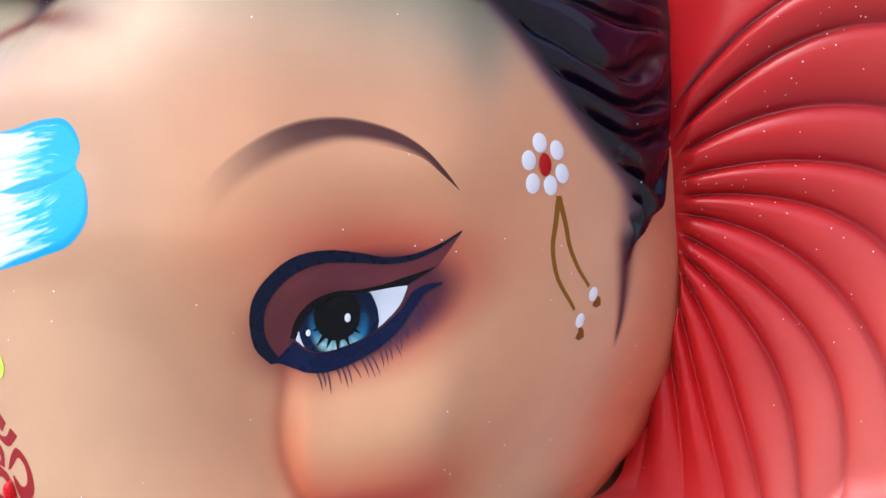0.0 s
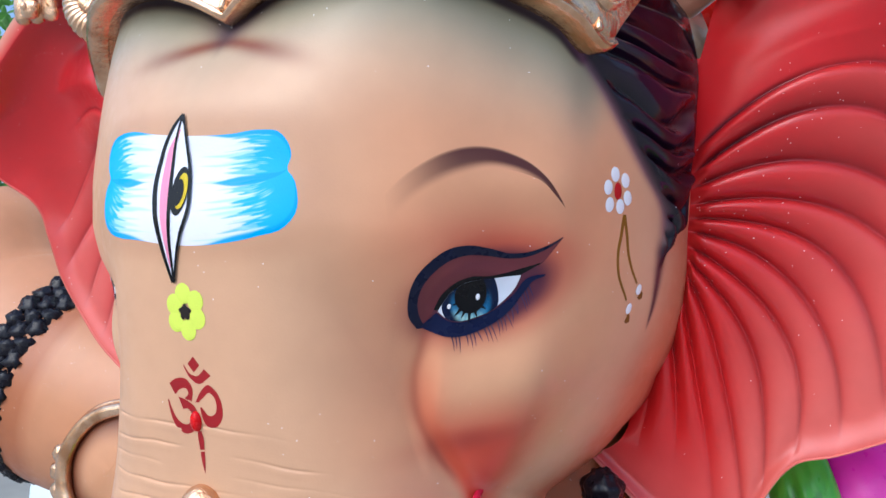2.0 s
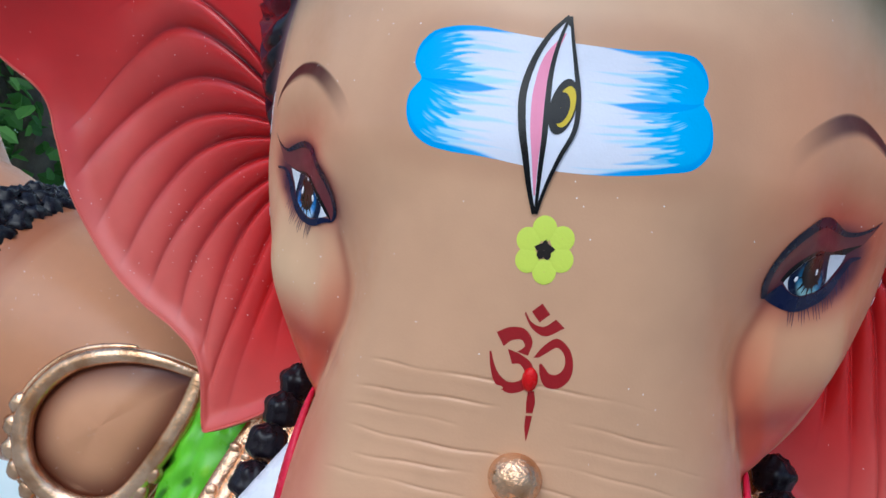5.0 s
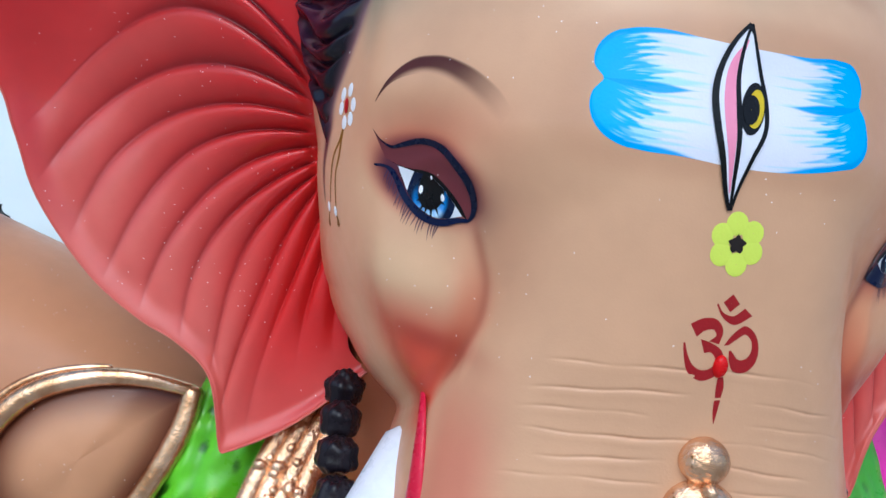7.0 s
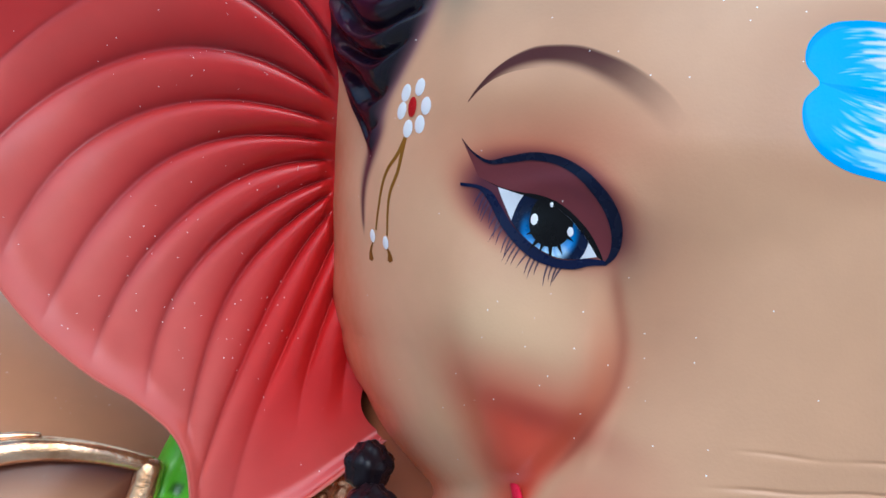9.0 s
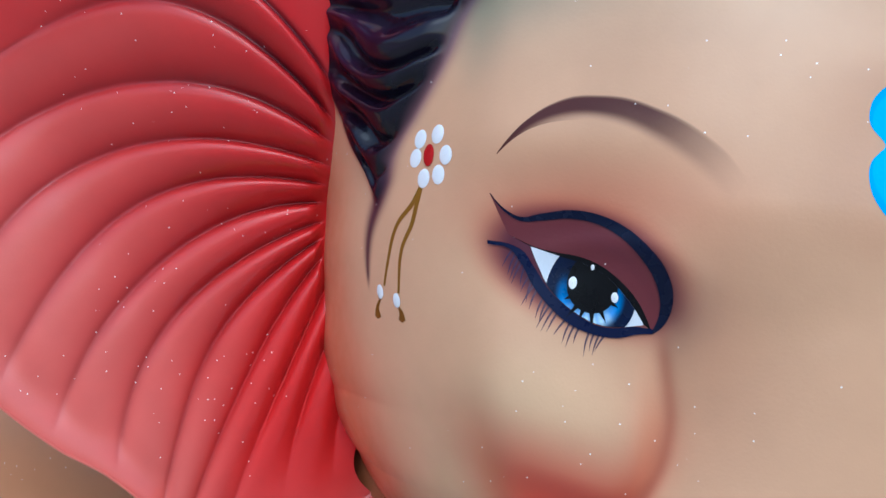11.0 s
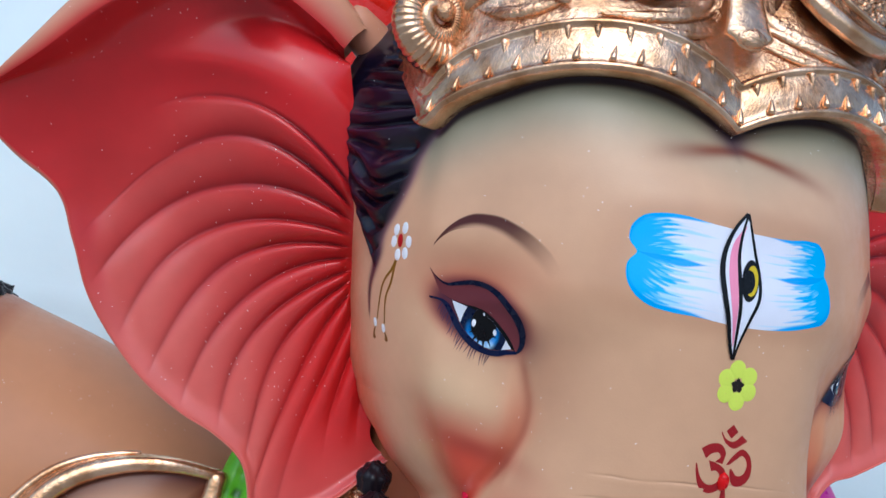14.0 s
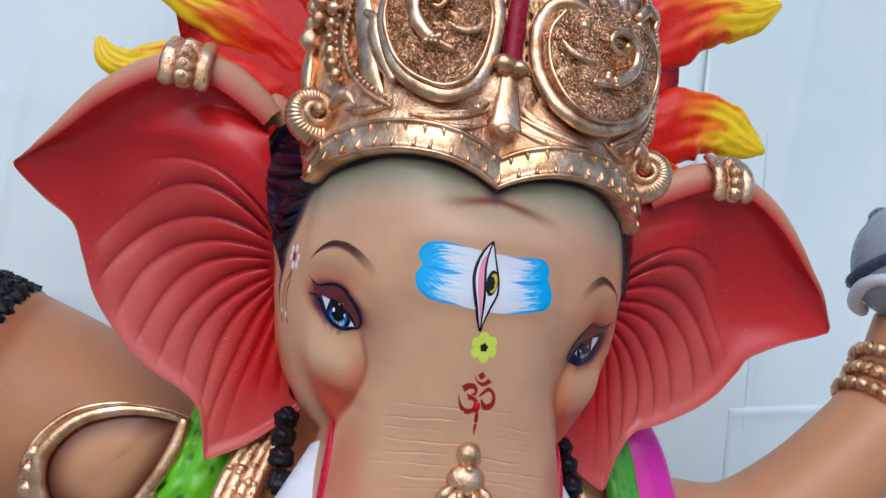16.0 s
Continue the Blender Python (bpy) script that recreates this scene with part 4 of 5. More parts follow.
def studs(points, step, size, lift, mat, seed=0, rough=0.08):
    """A row of beads along a curve on the crown, unlike in size."""
    az = spline(points, 200)
    p = crown_p(az[:, 0], az[:, 1], lift)
    d = np.r_[0, np.cumsum(np.linalg.norm(np.diff(p, axis=0), axis=1))]
    rng = np.random.default_rng(seed)
    for k, at in enumerate(np.arange(0, d[-1], step)):
        q = np.array([np.interp(at, d, p[:, j]) for j in range(3)])
        f = size * rng.uniform(0.8, 1.15)
        idol.ball(q, (f, f, f * rng.uniform(0.9, 1.2)), SKIN, mat, n=9, rough=rough, seed=k + seed)


def crown():
    a = np.r_[np.arange(-180, -100, 4), np.arange(-100, 100, 0.5), np.arange(100, 180, 4)]
    k = np.linspace(0, 1, 170)[:, None]
    low = crown_edge(a)[None]
    z = low + (1.42 - low) * k**1.15
    aa = a[None] + 0 * z
    lift = 0.003 + 0.0015 * np.sin(aa * 1.1) * np.sin(z * 260) * sstep(0.05, 0.1, z - low)
    idol.sheet(crown_p(aa, z, lift), SKIN, M_GOLD, wrap=True, flip=True)
    idol.sheet(np.stack([crown_p(a, low[0] + 0.001 * k, -0.022 * k + 0.003) for k in (1, 0)]), SKIN, M_GOLD, wrap=True, flip=True)
    top = crown_p(a, 1.42 + 0 * a, 0.003)
    idol.sheet(np.stack([top * [1 - f, 1 - f, 1] + [0, AXIS_Y * f, 0.10 * math.sin(f * 1.5)] for f in (0, .3, .6, .85, .98)]), SKIN, M_GOLD, wrap=True, flip=True)
    # the band along the forehead, with a lip on both edges
    a = np.arange(-70, 70.2, 0.4)
    prof = [(-0.001, -0.004), (-0.0012, 0.004), (0.0010, 0.0068), (0.0032, 0.0062), (0.0040, 0.0048), (0.0070, 0.0054), (0.0140, 0.0062), (0.0200, 0.0060),
            (0.0220, 0.0054), (0.0232, 0.0078), (0.0255, 0.0080), (0.0268, 0.0050), (0.0275, 0.0)]
    narrow = 1 - 0.25 * sstep(58, 70, np.abs(a))
    idol.sheet(np.stack([crown_p(a, crown_edge(a) + h * narrow, up + 0.002) for h, up in prof]), SKIN, M_BRIGHT, flip=True)
    rng = np.random.default_rng(3)
    for k in range(-11, 12):                                       # notches along both edges
        for h, s in ((0.0045, 1), (0.0215, -1)):
            ang = 6.0 * k + (3 if s < 0 else 0) + rng.uniform(-0.5, 0.5)
            if abs(ang) > 68:
                continue
            z0 = float(crown_edge(np.array([ang]))[0]) + h
            reach = rng.uniform(0.0075, 0.0105)
            ln = np.stack([crown_p(ang + 0.4 * f, z0 + s * reach * f, 0.0084 - 0.0012 * f) for f in (0, 0.3, 0.6, 1.0)])
            idol.tube(ln, (0.0020, 0.0016, 0.0010, 0.0002), SKIN, M_BRIGHT if s > 0 else M_GOLD, 7)
    # the two large scrolls: a domed, pebbled ground, a broad roll round it that curls in at the top, and a spiral in the middle
    band = ((22.5, 1.1460), (26.0, 1.1480), (26.8, 1.1560), (21, 1.1650), (13.5, 1.1610), (9.6, 1.1430), (9.8, 1.1180), (12.6, 1.0940), (18, 1.0730), (26, 1.0630), (36, 1.0670), (46, 1.0810), (53, 1.1030), (56.5, 1.130), (54, 1.155), (46, 1.170))
    for s in (-1, 1):
        wide, drop = (1.07, 0.0) if s > 0 else (0.84, 0.003)

        def on(points, dz=0.0):
            return arr(*[(s * a * wide, z + drop + dz) for a, z in points])
        mid = on([(33, 1.114)])[0]
        edge = spline(on(band[3:] + ((33, 1.176), (21, 1.165))), 260)
        f = np.linspace(0.01, 1.0, 84)[:, None, None]
        az = mid + (edge[None] - mid) * f
        f = f[..., 0] + 0 * az[..., 0]
        pebble = rng.uniform(-1, 1, f.shape)
        pebble = np.maximum(np.maximum(pebble, np.roll(pebble, 1, 1)), np.roll(pebble, 1, 0))
        pebble = (pebble - 0.5) * sstep(0.30, 0.42, f) * (1 - sstep(0.84, 0.92, f))
        ridge = 0.0016 * bell(f, 0.90, 0.018) - 0.0020 * bell(f, 0.945, 0.02) - 0.0016 * bell(f, 0.34, 0.03)
        hollow = 0.007 * bell(f, 0.12, 0.16)
        idol.sheet(crown_p(az[..., 0], az[..., 1], 0.008 + 0.015 * np.sqrt((1 - (f * 0.98) ** 2).clip(0)) + 0.0028 * pebble + ridge - hollow), SKIN, M_PEBBLED, wrap=True, flip=s > 0)
        roll(on(band), (0.0030, 0.0058, 0.0070, 0.0070, 0.0066, 0.0068, 0.0070, 0.0064, 0.0052), 0.0125, M_BRIGHT, 0.75, 200, 14)
        idol.ball(crown_p(*on(band[:1])[0], 0.0165), (0.0052, 0.0048, 0.0052), SKIN, M_BRIGHT, n=10)
        roll(on([(a + (33 - a) * 0.115, z + (1.114 - z) * 0.115) for a, z in band[4:]]), (0.0012, 0.0020, 0.0018, 0.0022, 0.0012), 0.0195, M_BRIGHT, 0.9, 120, 8)
        # the spiral, with a knob at its heart and a lump where it leaves the ground
        roll(on(((25.5, 1.0985), (30, 1.1010), (36, 1.1090), (40.5, 1.1230), (40.8, 1.1390), (37, 1.1490), (32, 1.1460), (30.4, 1.1380), (33, 1.1310), (36.4, 1.1345))), (0.0030, 0.0052, 0.0062, 0.0050, 0.0042, 0.0030, 0.0022), 0.0240, M_BRIGHT, 0.85, 140)
        idol.ball(crown_p(*on(((35.6, 1.1365),))[0], 0.0270), (0.0042, 0.0040, 0.0042), SKIN, M_BRIGHT, n=9)
        for k in range(7):
            idol.ball(crown_p(*on(((32 + rng.uniform(-3, 3), 1.1035 + rng.uniform(-0.004, 0.004)),))[0], 0.0275), (0.0032, 0.003, 0.0030), SKIN, M_BRIGHT, n=7, rough=0.1, seed=k)
        roll(on(((15, 1.128), (18, 1.120), (24, 1.1160), (28.5, 1.1200))), (0.0020, 0.0036, 0.0030, 0.0012), 0.0235, M_GOLD, 0.8, 40)
        if s < 0:
            # beside the scroll: a leaf curl, a broad smooth fold and rows of beads
            roll(((-60.5, 1.165), (-59.0, 1.1425), (-55.4, 1.1164), (-51.1, 1.0830), (-44.5, 1.0620)), (0.009, 0.0125, 0.0130, 0.0120, 0.004), 0.004, M_BRIGHT, 0.55, 60, 16)
            roll(((-52.8, 1.1290), (-55.3, 1.1360), (-52.5, 1.1320), (-50.0, 1.1154), (-45.8, 1.0950), (-40.5, 1.0760)), (0.0022, 0.0046, 0.0080, 0.0080, 0.0064, 0.0040), 0.0100, M_BRIGHT, 0.8, 60, 12)
            roll(((-63.2, 1.170), (-63.6, 1.1491), (-64.4, 1.1195), (-60.3, 1.0928), (-52.0, 1.0708), (-40.0, 1.0540)), (0.0022, 0.0030, 0.0030, 0.0022), 0.007, M_BRIGHT, 0.9, 90, 8)
            studs(((-61.6, 1.170), (-61.8, 1.1491), (-62.4, 1.1195), (-58.0, 1.0928), (-49.5, 1.0720), (-38.0, 1.0580)), 0.0056, 0.0021, 0.010, M_GOLD, 5)
            studs(((-69.0, 1.200), (-69.6, 1.1477), (-69.4, 1.1172), (-66.3, 1.0952), (-60.5, 1.0740)), 0.0135, 0.0062, 0.010, M_BRIGHT, 7)
            studs(((-66.4, 1.200), (-66.8, 1.1477), (-67.0, 1.1172), (-63.6, 1.0952)), 0.0078, 0.0026, 0.009, M_GOLD, 8)
            studs(((-82, 1.230), (-82, 1.120)), 0.0150, 0.0085, 0.010, M_GOLD, 9)
            studs(((-77, 1.230), (-77, 1.135)), 0.0150, 0.0070, 0.010, M_GOLD, 10)
            roll(((-86, 1.130), (-84, 1.105), (-80, 1.070)), (0.006, 0.015, 0.010), 0.006, M_BRIGHT, 0.5, 30)
        else:
            roll(((52, 1.185), (59, 1.170), (63, 1.145), (63.5, 1.120), (60.5, 1.094), (52.5, 1.072), (42, 1.056)), (0.0030, 0.0046, 0.0050, 0.0046, 0.0020), 0.008, M_BRIGHT, 0.8, 80, 10)
            studs(((54, 1.200), (62, 1.182), (67.0, 1.155), (68.5, 1.125), (66.5, 1.096), (60, 1.070), (50, 1.053)), 0.0052, 0.0028, 0.009, M_GOLD, 11)
            studs(((57, 1.200), (65, 1.182), (70.5, 1.155), (72.5, 1.125), (70.5, 1.090), (64, 1.064)), 0.0060, 0.0034, 0.007, M_BRIGHT, 12)
            roll(((48, 1.174), (53, 1.186), (58, 1.184), (57, 1.174)), (0.0050, 0.0065, 0.0050, 0.0030), 0.014, M_BRIGHT, 0.8, 40)
        # shallow drapery between band and scroll
        for a0, z0, a1, z1, th in ((3, 1.086, 15, 1.062, .0036), (4, 1.076, 24, 1.054, .0034), (5, 1.066, 34, 1.049, .0030), (6, 1.052, 30, 1.0455, .0026), (40, 1.058, 60, 1.056, .0040)):
            t = np.linspace(0, 1, 24)
            idol.tube(crown_p(s * (a0 + (a1 - a0) * t), z0 + (z1 - z0) * t - 0.006 * np.sin(np.pi * t), 0.0045), th * np.sin(np.pi * (0.06 + 0.88 * t)), SKIN, M_GOLD, 10, 0.6)
        # ribbed curl at the temple
        t = np.linspace(0, 1, 420)
        w = radians(250) + 2 * np.pi * 1.7 * t
        r = 0.0200 * (1 - 0.80 * t**0.75)
        c = np.array([s * 0.150, -0.010, 1.050])
        ln = c + np.stack([s * r * np.cos(w), -0.010 * t - 0.35 * r * np.cos(w), r * np.sin(w)], 1)
        ribs = 1 + 0.025 * np.sin(2 * np.pi * 64 * t) * (1 - sstep(0.55, 0.75, t))
        idol.tube(ln, (0.0115 - 0.0080 * t**0.7) * ribs, SKIN, M_BRIGHT, 18, 1.0, up=(s * 0.5, -1, 0))
        idol.ball(ln[-1] + [0, -0.003, 0], (0.006, 0.005, 0.006), SKIN, M_GOLD, n=9)
        t = np.linspace(0, 1, 14)
        idol.tube(np.stack([s * (0.138 - 0.018 * t), -0.036 - 0.020 * t, 1.050 + 0.010 * np.sin(3 * t)], 1), 0.006 * np.sin(np.pi * (0.15 + 0.8 * t)), SKIN, M_GOLD, 10)
    # red strip, cross bead and drop in the middle
    z = np.linspace(1.10, 1.40, 30)
    idol.tube(crown_p(0 * z + 1.0, z, 0.012), 0.0085, lin(150, 16, 44), M_GLOSS, 12, 0.8)
    idol.ball(crown_p(0, 1.078, 0.000), (0.046, 0.013, 0.036), SKIN, M_GOLD, n=20)
    idol.ball(crown_p(-2.5, 1.103, 0.020), (0.0105, 0.008, 0.0085), SKIN, M_BRIGHT, turn=(0, 12, 0), n=14)
    idol.ball(crown_p(3.2, 1.101, 0.020), (0.0090, 0.008, 0.0075), SKIN, M_BRIGHT, n=14)
    t = np.linspace(0, 1, 20)
    idol.tube(crown_p(0.2 - 0.4 * t, 1.096 - 0.050 * t, 0.017), 0.0075 + 0.0065 * t**1.3 - 0.005 * (t > 0.96), SKIN, M_BRIGHT, 18, 0.34)
    idol.ball(crown_p(0, 1.047, 0.018), (0.0085, 0.005, 0.0058), SKIN, M_GOLD, n=10, rough=0.05)


crown()


# ---- gold hanging on the trunk ----
def trunk_jewel():
    def spot(a, z, up):
        return face_p(a, z, up)
    idol.ball(spot(1.4, .7945, 0.001), (0.0098, 0.0085, 0.0092), SKIN, M_GOLD, n=14)
    idol.ball(spot(1.4, .7850, 0.008), (0.0030, 0.004, 0.0030), SKIN, M_GOLD, n=8)
    idol.ball(spot(1.6, .7745, 0.001), (0.0150, 0.0100, 0.0130), SKIN, M_GOLD, n=16)
    for k in range(5):
        w = radians(200 + 35 * k)
        idol.ball(spot(1.8 + 2.6 * math.cos(w), .7665 + 0.006 * math.sin(w), 0.009), (0.0032, 0.003, 0.0032), SKIN, M_GOLD, n=7)
    for s in (-1, 1):
        t = np.linspace(0, 1, 14)
        idol.tube(spot(1.6 + s * (3 + 9 * t), .762 - 0.024 * t**1.5, 0.004), 0.0062, SKIN, M_GOLD, 10)
        idol.tube(spot(1.6 + s * (5 + 5 * t), .770 - 0.012 * t, 0.006), 0.0045 * np.sin(np.pi * (0.15 + 0.8 * t)), SKIN, M_GOLD, 8)
        for k in range(7):
            idol.ball(spot(1.6 + s * (2 + 2.1 * k), .752 - 0.003 * k, 0.006), (0.0045, 0.004, 0.0045), SKIN, M_GOLD, n=7)


trunk_jewel()

# ---- tusks, lips and the mouth's red corner ----
for s in (-1, 1):
    t = np.linspace(0, 1, 24)[:, None]
    ln = np.array([s * 0.088, 0.030, 0.758]) * (1 - t) + np.array([s * 0.150, -0.040, 0.640]) * t
    idol.tube(ln, 0.027 + 0.004 * t[:, 0], lin(226, 228, 236), M_GLOSS, 24)
    t = np.linspace(0, 1, 40)
    ln = spline([(s * 0.0985, 0.010, 0.806), (s * 0.0985, -0.010, 0.794), (s * 0.0985, -0.022, 0.772), (s * 0.0985, -0.026, 0.74), (s * 0.099, -0.026, 0.67)], 40)
    idol.tube(ln, 0.0016 + 0.0085 * sstep(0.0, 0.75, t), lin(200, 26, 60), M_GLOSS, 16, 0.55, up=(s * 1.0, -0.35, 0))


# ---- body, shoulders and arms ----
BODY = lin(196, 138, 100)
# body colour darkened for the shade under head and ears
SHADED_BODY = lin(150, 84, 52)


def body():
    z = np.linspace(0.0, 0.80, 60)[:, None]
    w = np.linspace(0, 2 * np.pi, 90, endpoint=False)[None]
    rx = curve1(z, (0, .06, .25, .42, .58, .68, .74, .80), (.40, .42, .34, .27, .235, .21, .15, .09))
    ry = curve1(z, (0, .06, .25, .42, .58, .68, .74, .80), (.28, .30, .27, .23, .17, .12, .09, .07))
    p = np.stack([rx * np.cos(w), 0.20 + ry * np.sin(w), z + 0 * w], -1)
    c = wash(np.broadcast_to(BODY, p.shape).copy(), SHADED_BODY, 0.8 * sstep(0.66, 0.74, p[..., 2]))
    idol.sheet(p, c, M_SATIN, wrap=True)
    idol.tube(np.stack([0 * z[:8, 0], 0.19 + 0 * z[:8, 0], np.linspace(0.70, 0.90, 8)], 1), 0.150, SHADED_BODY, M_SATIN, 40)
    # the raised arm with the bead band
    t = np.linspace(0, 1, 40)
    ln = spline([(-.12, .27, .640), (-.22, .268, .672), (-.30, .265, .706), (-.385, .262, .733), (-.46, .253, .752), (-.53, .244, .780), (-.60, .24, .84), (-.63, .24, .92)], 40)
    c = np.broadcast_to(BODY, (40, 3)).copy()
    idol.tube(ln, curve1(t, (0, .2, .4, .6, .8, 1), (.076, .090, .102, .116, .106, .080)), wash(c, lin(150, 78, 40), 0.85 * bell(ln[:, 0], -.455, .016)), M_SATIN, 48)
    at = int(np.argmin(np.abs(ln[:, 0] + 0.478)))
    axis = ln[at + 1] - ln[at - 1]
    axis /= np.linalg.norm(axis)
    up = np.array([0, 0, 1]) - axis * axis[2]
    up /= np.linalg.norm(up)
    out = np.cross(axis, up)
    for k in range(3):
        for j in range(40):
            w = 2 * np.pi * (j + 0.5 * (k % 2)) / 40
            mid = ln[at] + axis * 0.0145 * (k - 0.2)
            idol.ball(mid + 0.110 * (math.cos(w) * up + math.sin(w) * out), (0.0125, 0.0115, 0.0115), lin(22, 20, 28), M_GLOSS, n=9, rough=0.2, seed=j + 7 * k)
    # a drop-shaped gold frame on the shoulder
    ring = spline([(-.236, .158, .758), (-.262, .150, .764), (-.300, .148, .762), (-.338, .146, .745), (-.358, .142, .712), (-.352, .142, .675), (-.322, .150, .650), (-.285, .150, .655), (-.256, .152, .695), (-.238, .156, .742), (-.236, .158, .758)], 80) + [0, -0.006, 0]
    k = np.linspace(0, 1, 80)
    idol.tube(ring, curve1(k, (0, .12, .30, .55, .75, .92, 1), (.0046, .0056, .0074, .0086, .0076, .0080, .0070)), SKIN, M_BRIGHT, 12, 0.8)
    grow = curve1(k, (0, .10, .30, .55, .80, 1), (1.02, 1.08, 1.22, 1.29, 1.20, 1.04))[:, None]
    outer = (ring - ring.mean(0)) * np.concatenate([grow, 0 * grow + 1, grow * 0.98], 1) + ring.mean(0) + [0, 0.012, 0]
    idol.tube(outer[12:68], 0.0042 * np.sin(np.pi * np.linspace(0.06, 0.94, 56)) ** 0.5, SKIN, M_BRIGHT, 10)
    bow = ring * 0.5 + outer * 0.5 + [0, -0.006, 0]
    idol.sheet(np.stack([ring + [0, -0.003, 0], bow, outer], 1)[6:72], SKIN, M_GOLD)
    for k in range(30, 66, 3):
        idol.ball(bow[k], (0.0078, 0.005, 0.0082), SKIN, M_BRIGHT, n=9, rough=0.08, seed=k)
    # disc of skin inside the frame
    m = ring.mean(0)
    f = np.linspace(1, 0.0, 16)[:, None, None]
    p = m + (ring[None, :-1] - m) * f
    p[..., 1] += 0.006 - 0.016 * (1 - f[..., 0] ** 2)
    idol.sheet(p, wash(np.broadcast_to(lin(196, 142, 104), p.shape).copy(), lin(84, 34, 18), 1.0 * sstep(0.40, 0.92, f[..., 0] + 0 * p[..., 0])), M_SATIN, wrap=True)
    # the other arm rises to a bracelet and a striped grip held above
    ln = spline([(.17, .24, .640), (.26, .235, .675), (.34, .225, .670), (.42, .215, .677), (.50, .21, .724), (.575, .21, .788), (.635, .21, .862), (.66, .21, .97)], 50)
    idol.tube(ln, curve1(np.linspace(0, 1, 50), (0, .15, .3, .5, .7, .85, 1), (.07, .072, .064, .060, .060, .056, .046)), BODY, M_SATIN, 40)
    for k in range(3):
        for j in range(26):
            w = 2 * np.pi * (j + 0.5 * k) / 26
            mid = ln[39 + k * 2]
            ax, side = np.array([.76, 0, -.65]), np.array([0, 1, 0])
            idol.ball(mid + 0.061 * (math.cos(w) * ax + math.sin(w) * side), (0.011, 0.009, 0.009), SKIN, M_GOLD, n=8, turn=(0, 40 - 80 * (k % 2), 0), rough=0.1, seed=j + k)
    idol.ball((.632, .20, 1.052), (.066, .058, .080), lin(150, 156, 166), M_GLOSS, n=24, turn=(0, 14, 0))
    for k in range(4):
        w = np.linspace(0.2, 2.9, 24)
        zz = 1.000 + 0.034 * k
        r = 0.063 - 0.010 * abs(k - 1.5)
        ln = np.stack([.632 + 0.22 * (zz - 1.05) - r * np.sin(w), .20 - 0.9 * r * np.cos(w), zz + 0.018 * np.sin(1.6 * w + k)], 1)
        idol.tube(ln, 0.0095, lin(64, 74, 90) if k % 2 else lin(214, 216, 222), M_GLOSS, 8)


body()


# ---- drapes, necklace and bead strings at the neck ----
def drape(points, width, colour, dark, thick=0.018, seed=0, folds=1.0, lumps=0.0):
    """A strip of painted cloth in lengthwise folds; lumps: dents and knobs of the thick paint."""
    ln = spline(points, 140)
    w, along = np.linspace(-1, 1, 60), np.linspace(0, 1, 140)[:, None]
    t = np.gradient(ln, axis=0)
    t /= np.linalg.norm(t, axis=1, keepdims=True)
    side = np.cross(t, [0, -1, 0])
    side /= np.linalg.norm(side, axis=1, keepdims=True)
    out = np.cross(side, t)
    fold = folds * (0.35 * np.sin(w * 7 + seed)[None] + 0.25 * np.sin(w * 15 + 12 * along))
    dents = np.sin(w * 5 + 3 * np.sin(23 * along)) * np.sin(37 * along + 2 * np.sin(w * 4)) + 0.6 * np.sin(w * 9 - 40 * along) * np.sin(61 * along + 2 * w)
    h = thick * (np.sqrt((1 - w**2).clip(0))[None] + 0.30 * fold + lumps * 0.10 * dents)
    p = ln[:, None] + side[:, None] * (w * width)[None, :, None] + out[:, None] * h[..., None]
    # shade put into the colour of troughs and dents, highlights into the knobs
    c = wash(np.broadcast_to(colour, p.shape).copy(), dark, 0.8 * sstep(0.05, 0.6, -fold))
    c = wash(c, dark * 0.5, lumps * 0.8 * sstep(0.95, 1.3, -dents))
    c = wash(c, lin(190, 226, 70), lumps * 0.25 * sstep(0.6, 1.3, dents))
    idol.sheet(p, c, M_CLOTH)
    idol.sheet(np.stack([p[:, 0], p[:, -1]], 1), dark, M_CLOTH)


drape([(-.165, .200, .815), (-.192, .175, .765), (-.207, .160, .715), (-.222, .145, .62), (-.20, .06, .5)], 0.038, lin(112, 196, 28), lin(34, 100, 14), seed=1, folds=0.45, lumps=1.0)
drape([(.212, .205, .815), (.234, .172, .775), (.246, .160, .728), (.252, .140, .66), (.22, .07, .5)], 0.019, lin(86, 168, 48), lin(36, 104, 22), 0.010, seed=2, folds=0.3, lumps=0.5)
drape([(.238, .235, .812), (.268, .205, .768), (.286, .192, .716), (.29, .15, .62), (.26, .08, .5)], 0.040, lin(226, 34, 172), lin(176, 16, 128), 0.034, seed=3, folds=0.10)
rng = np.random.default_rng(21)
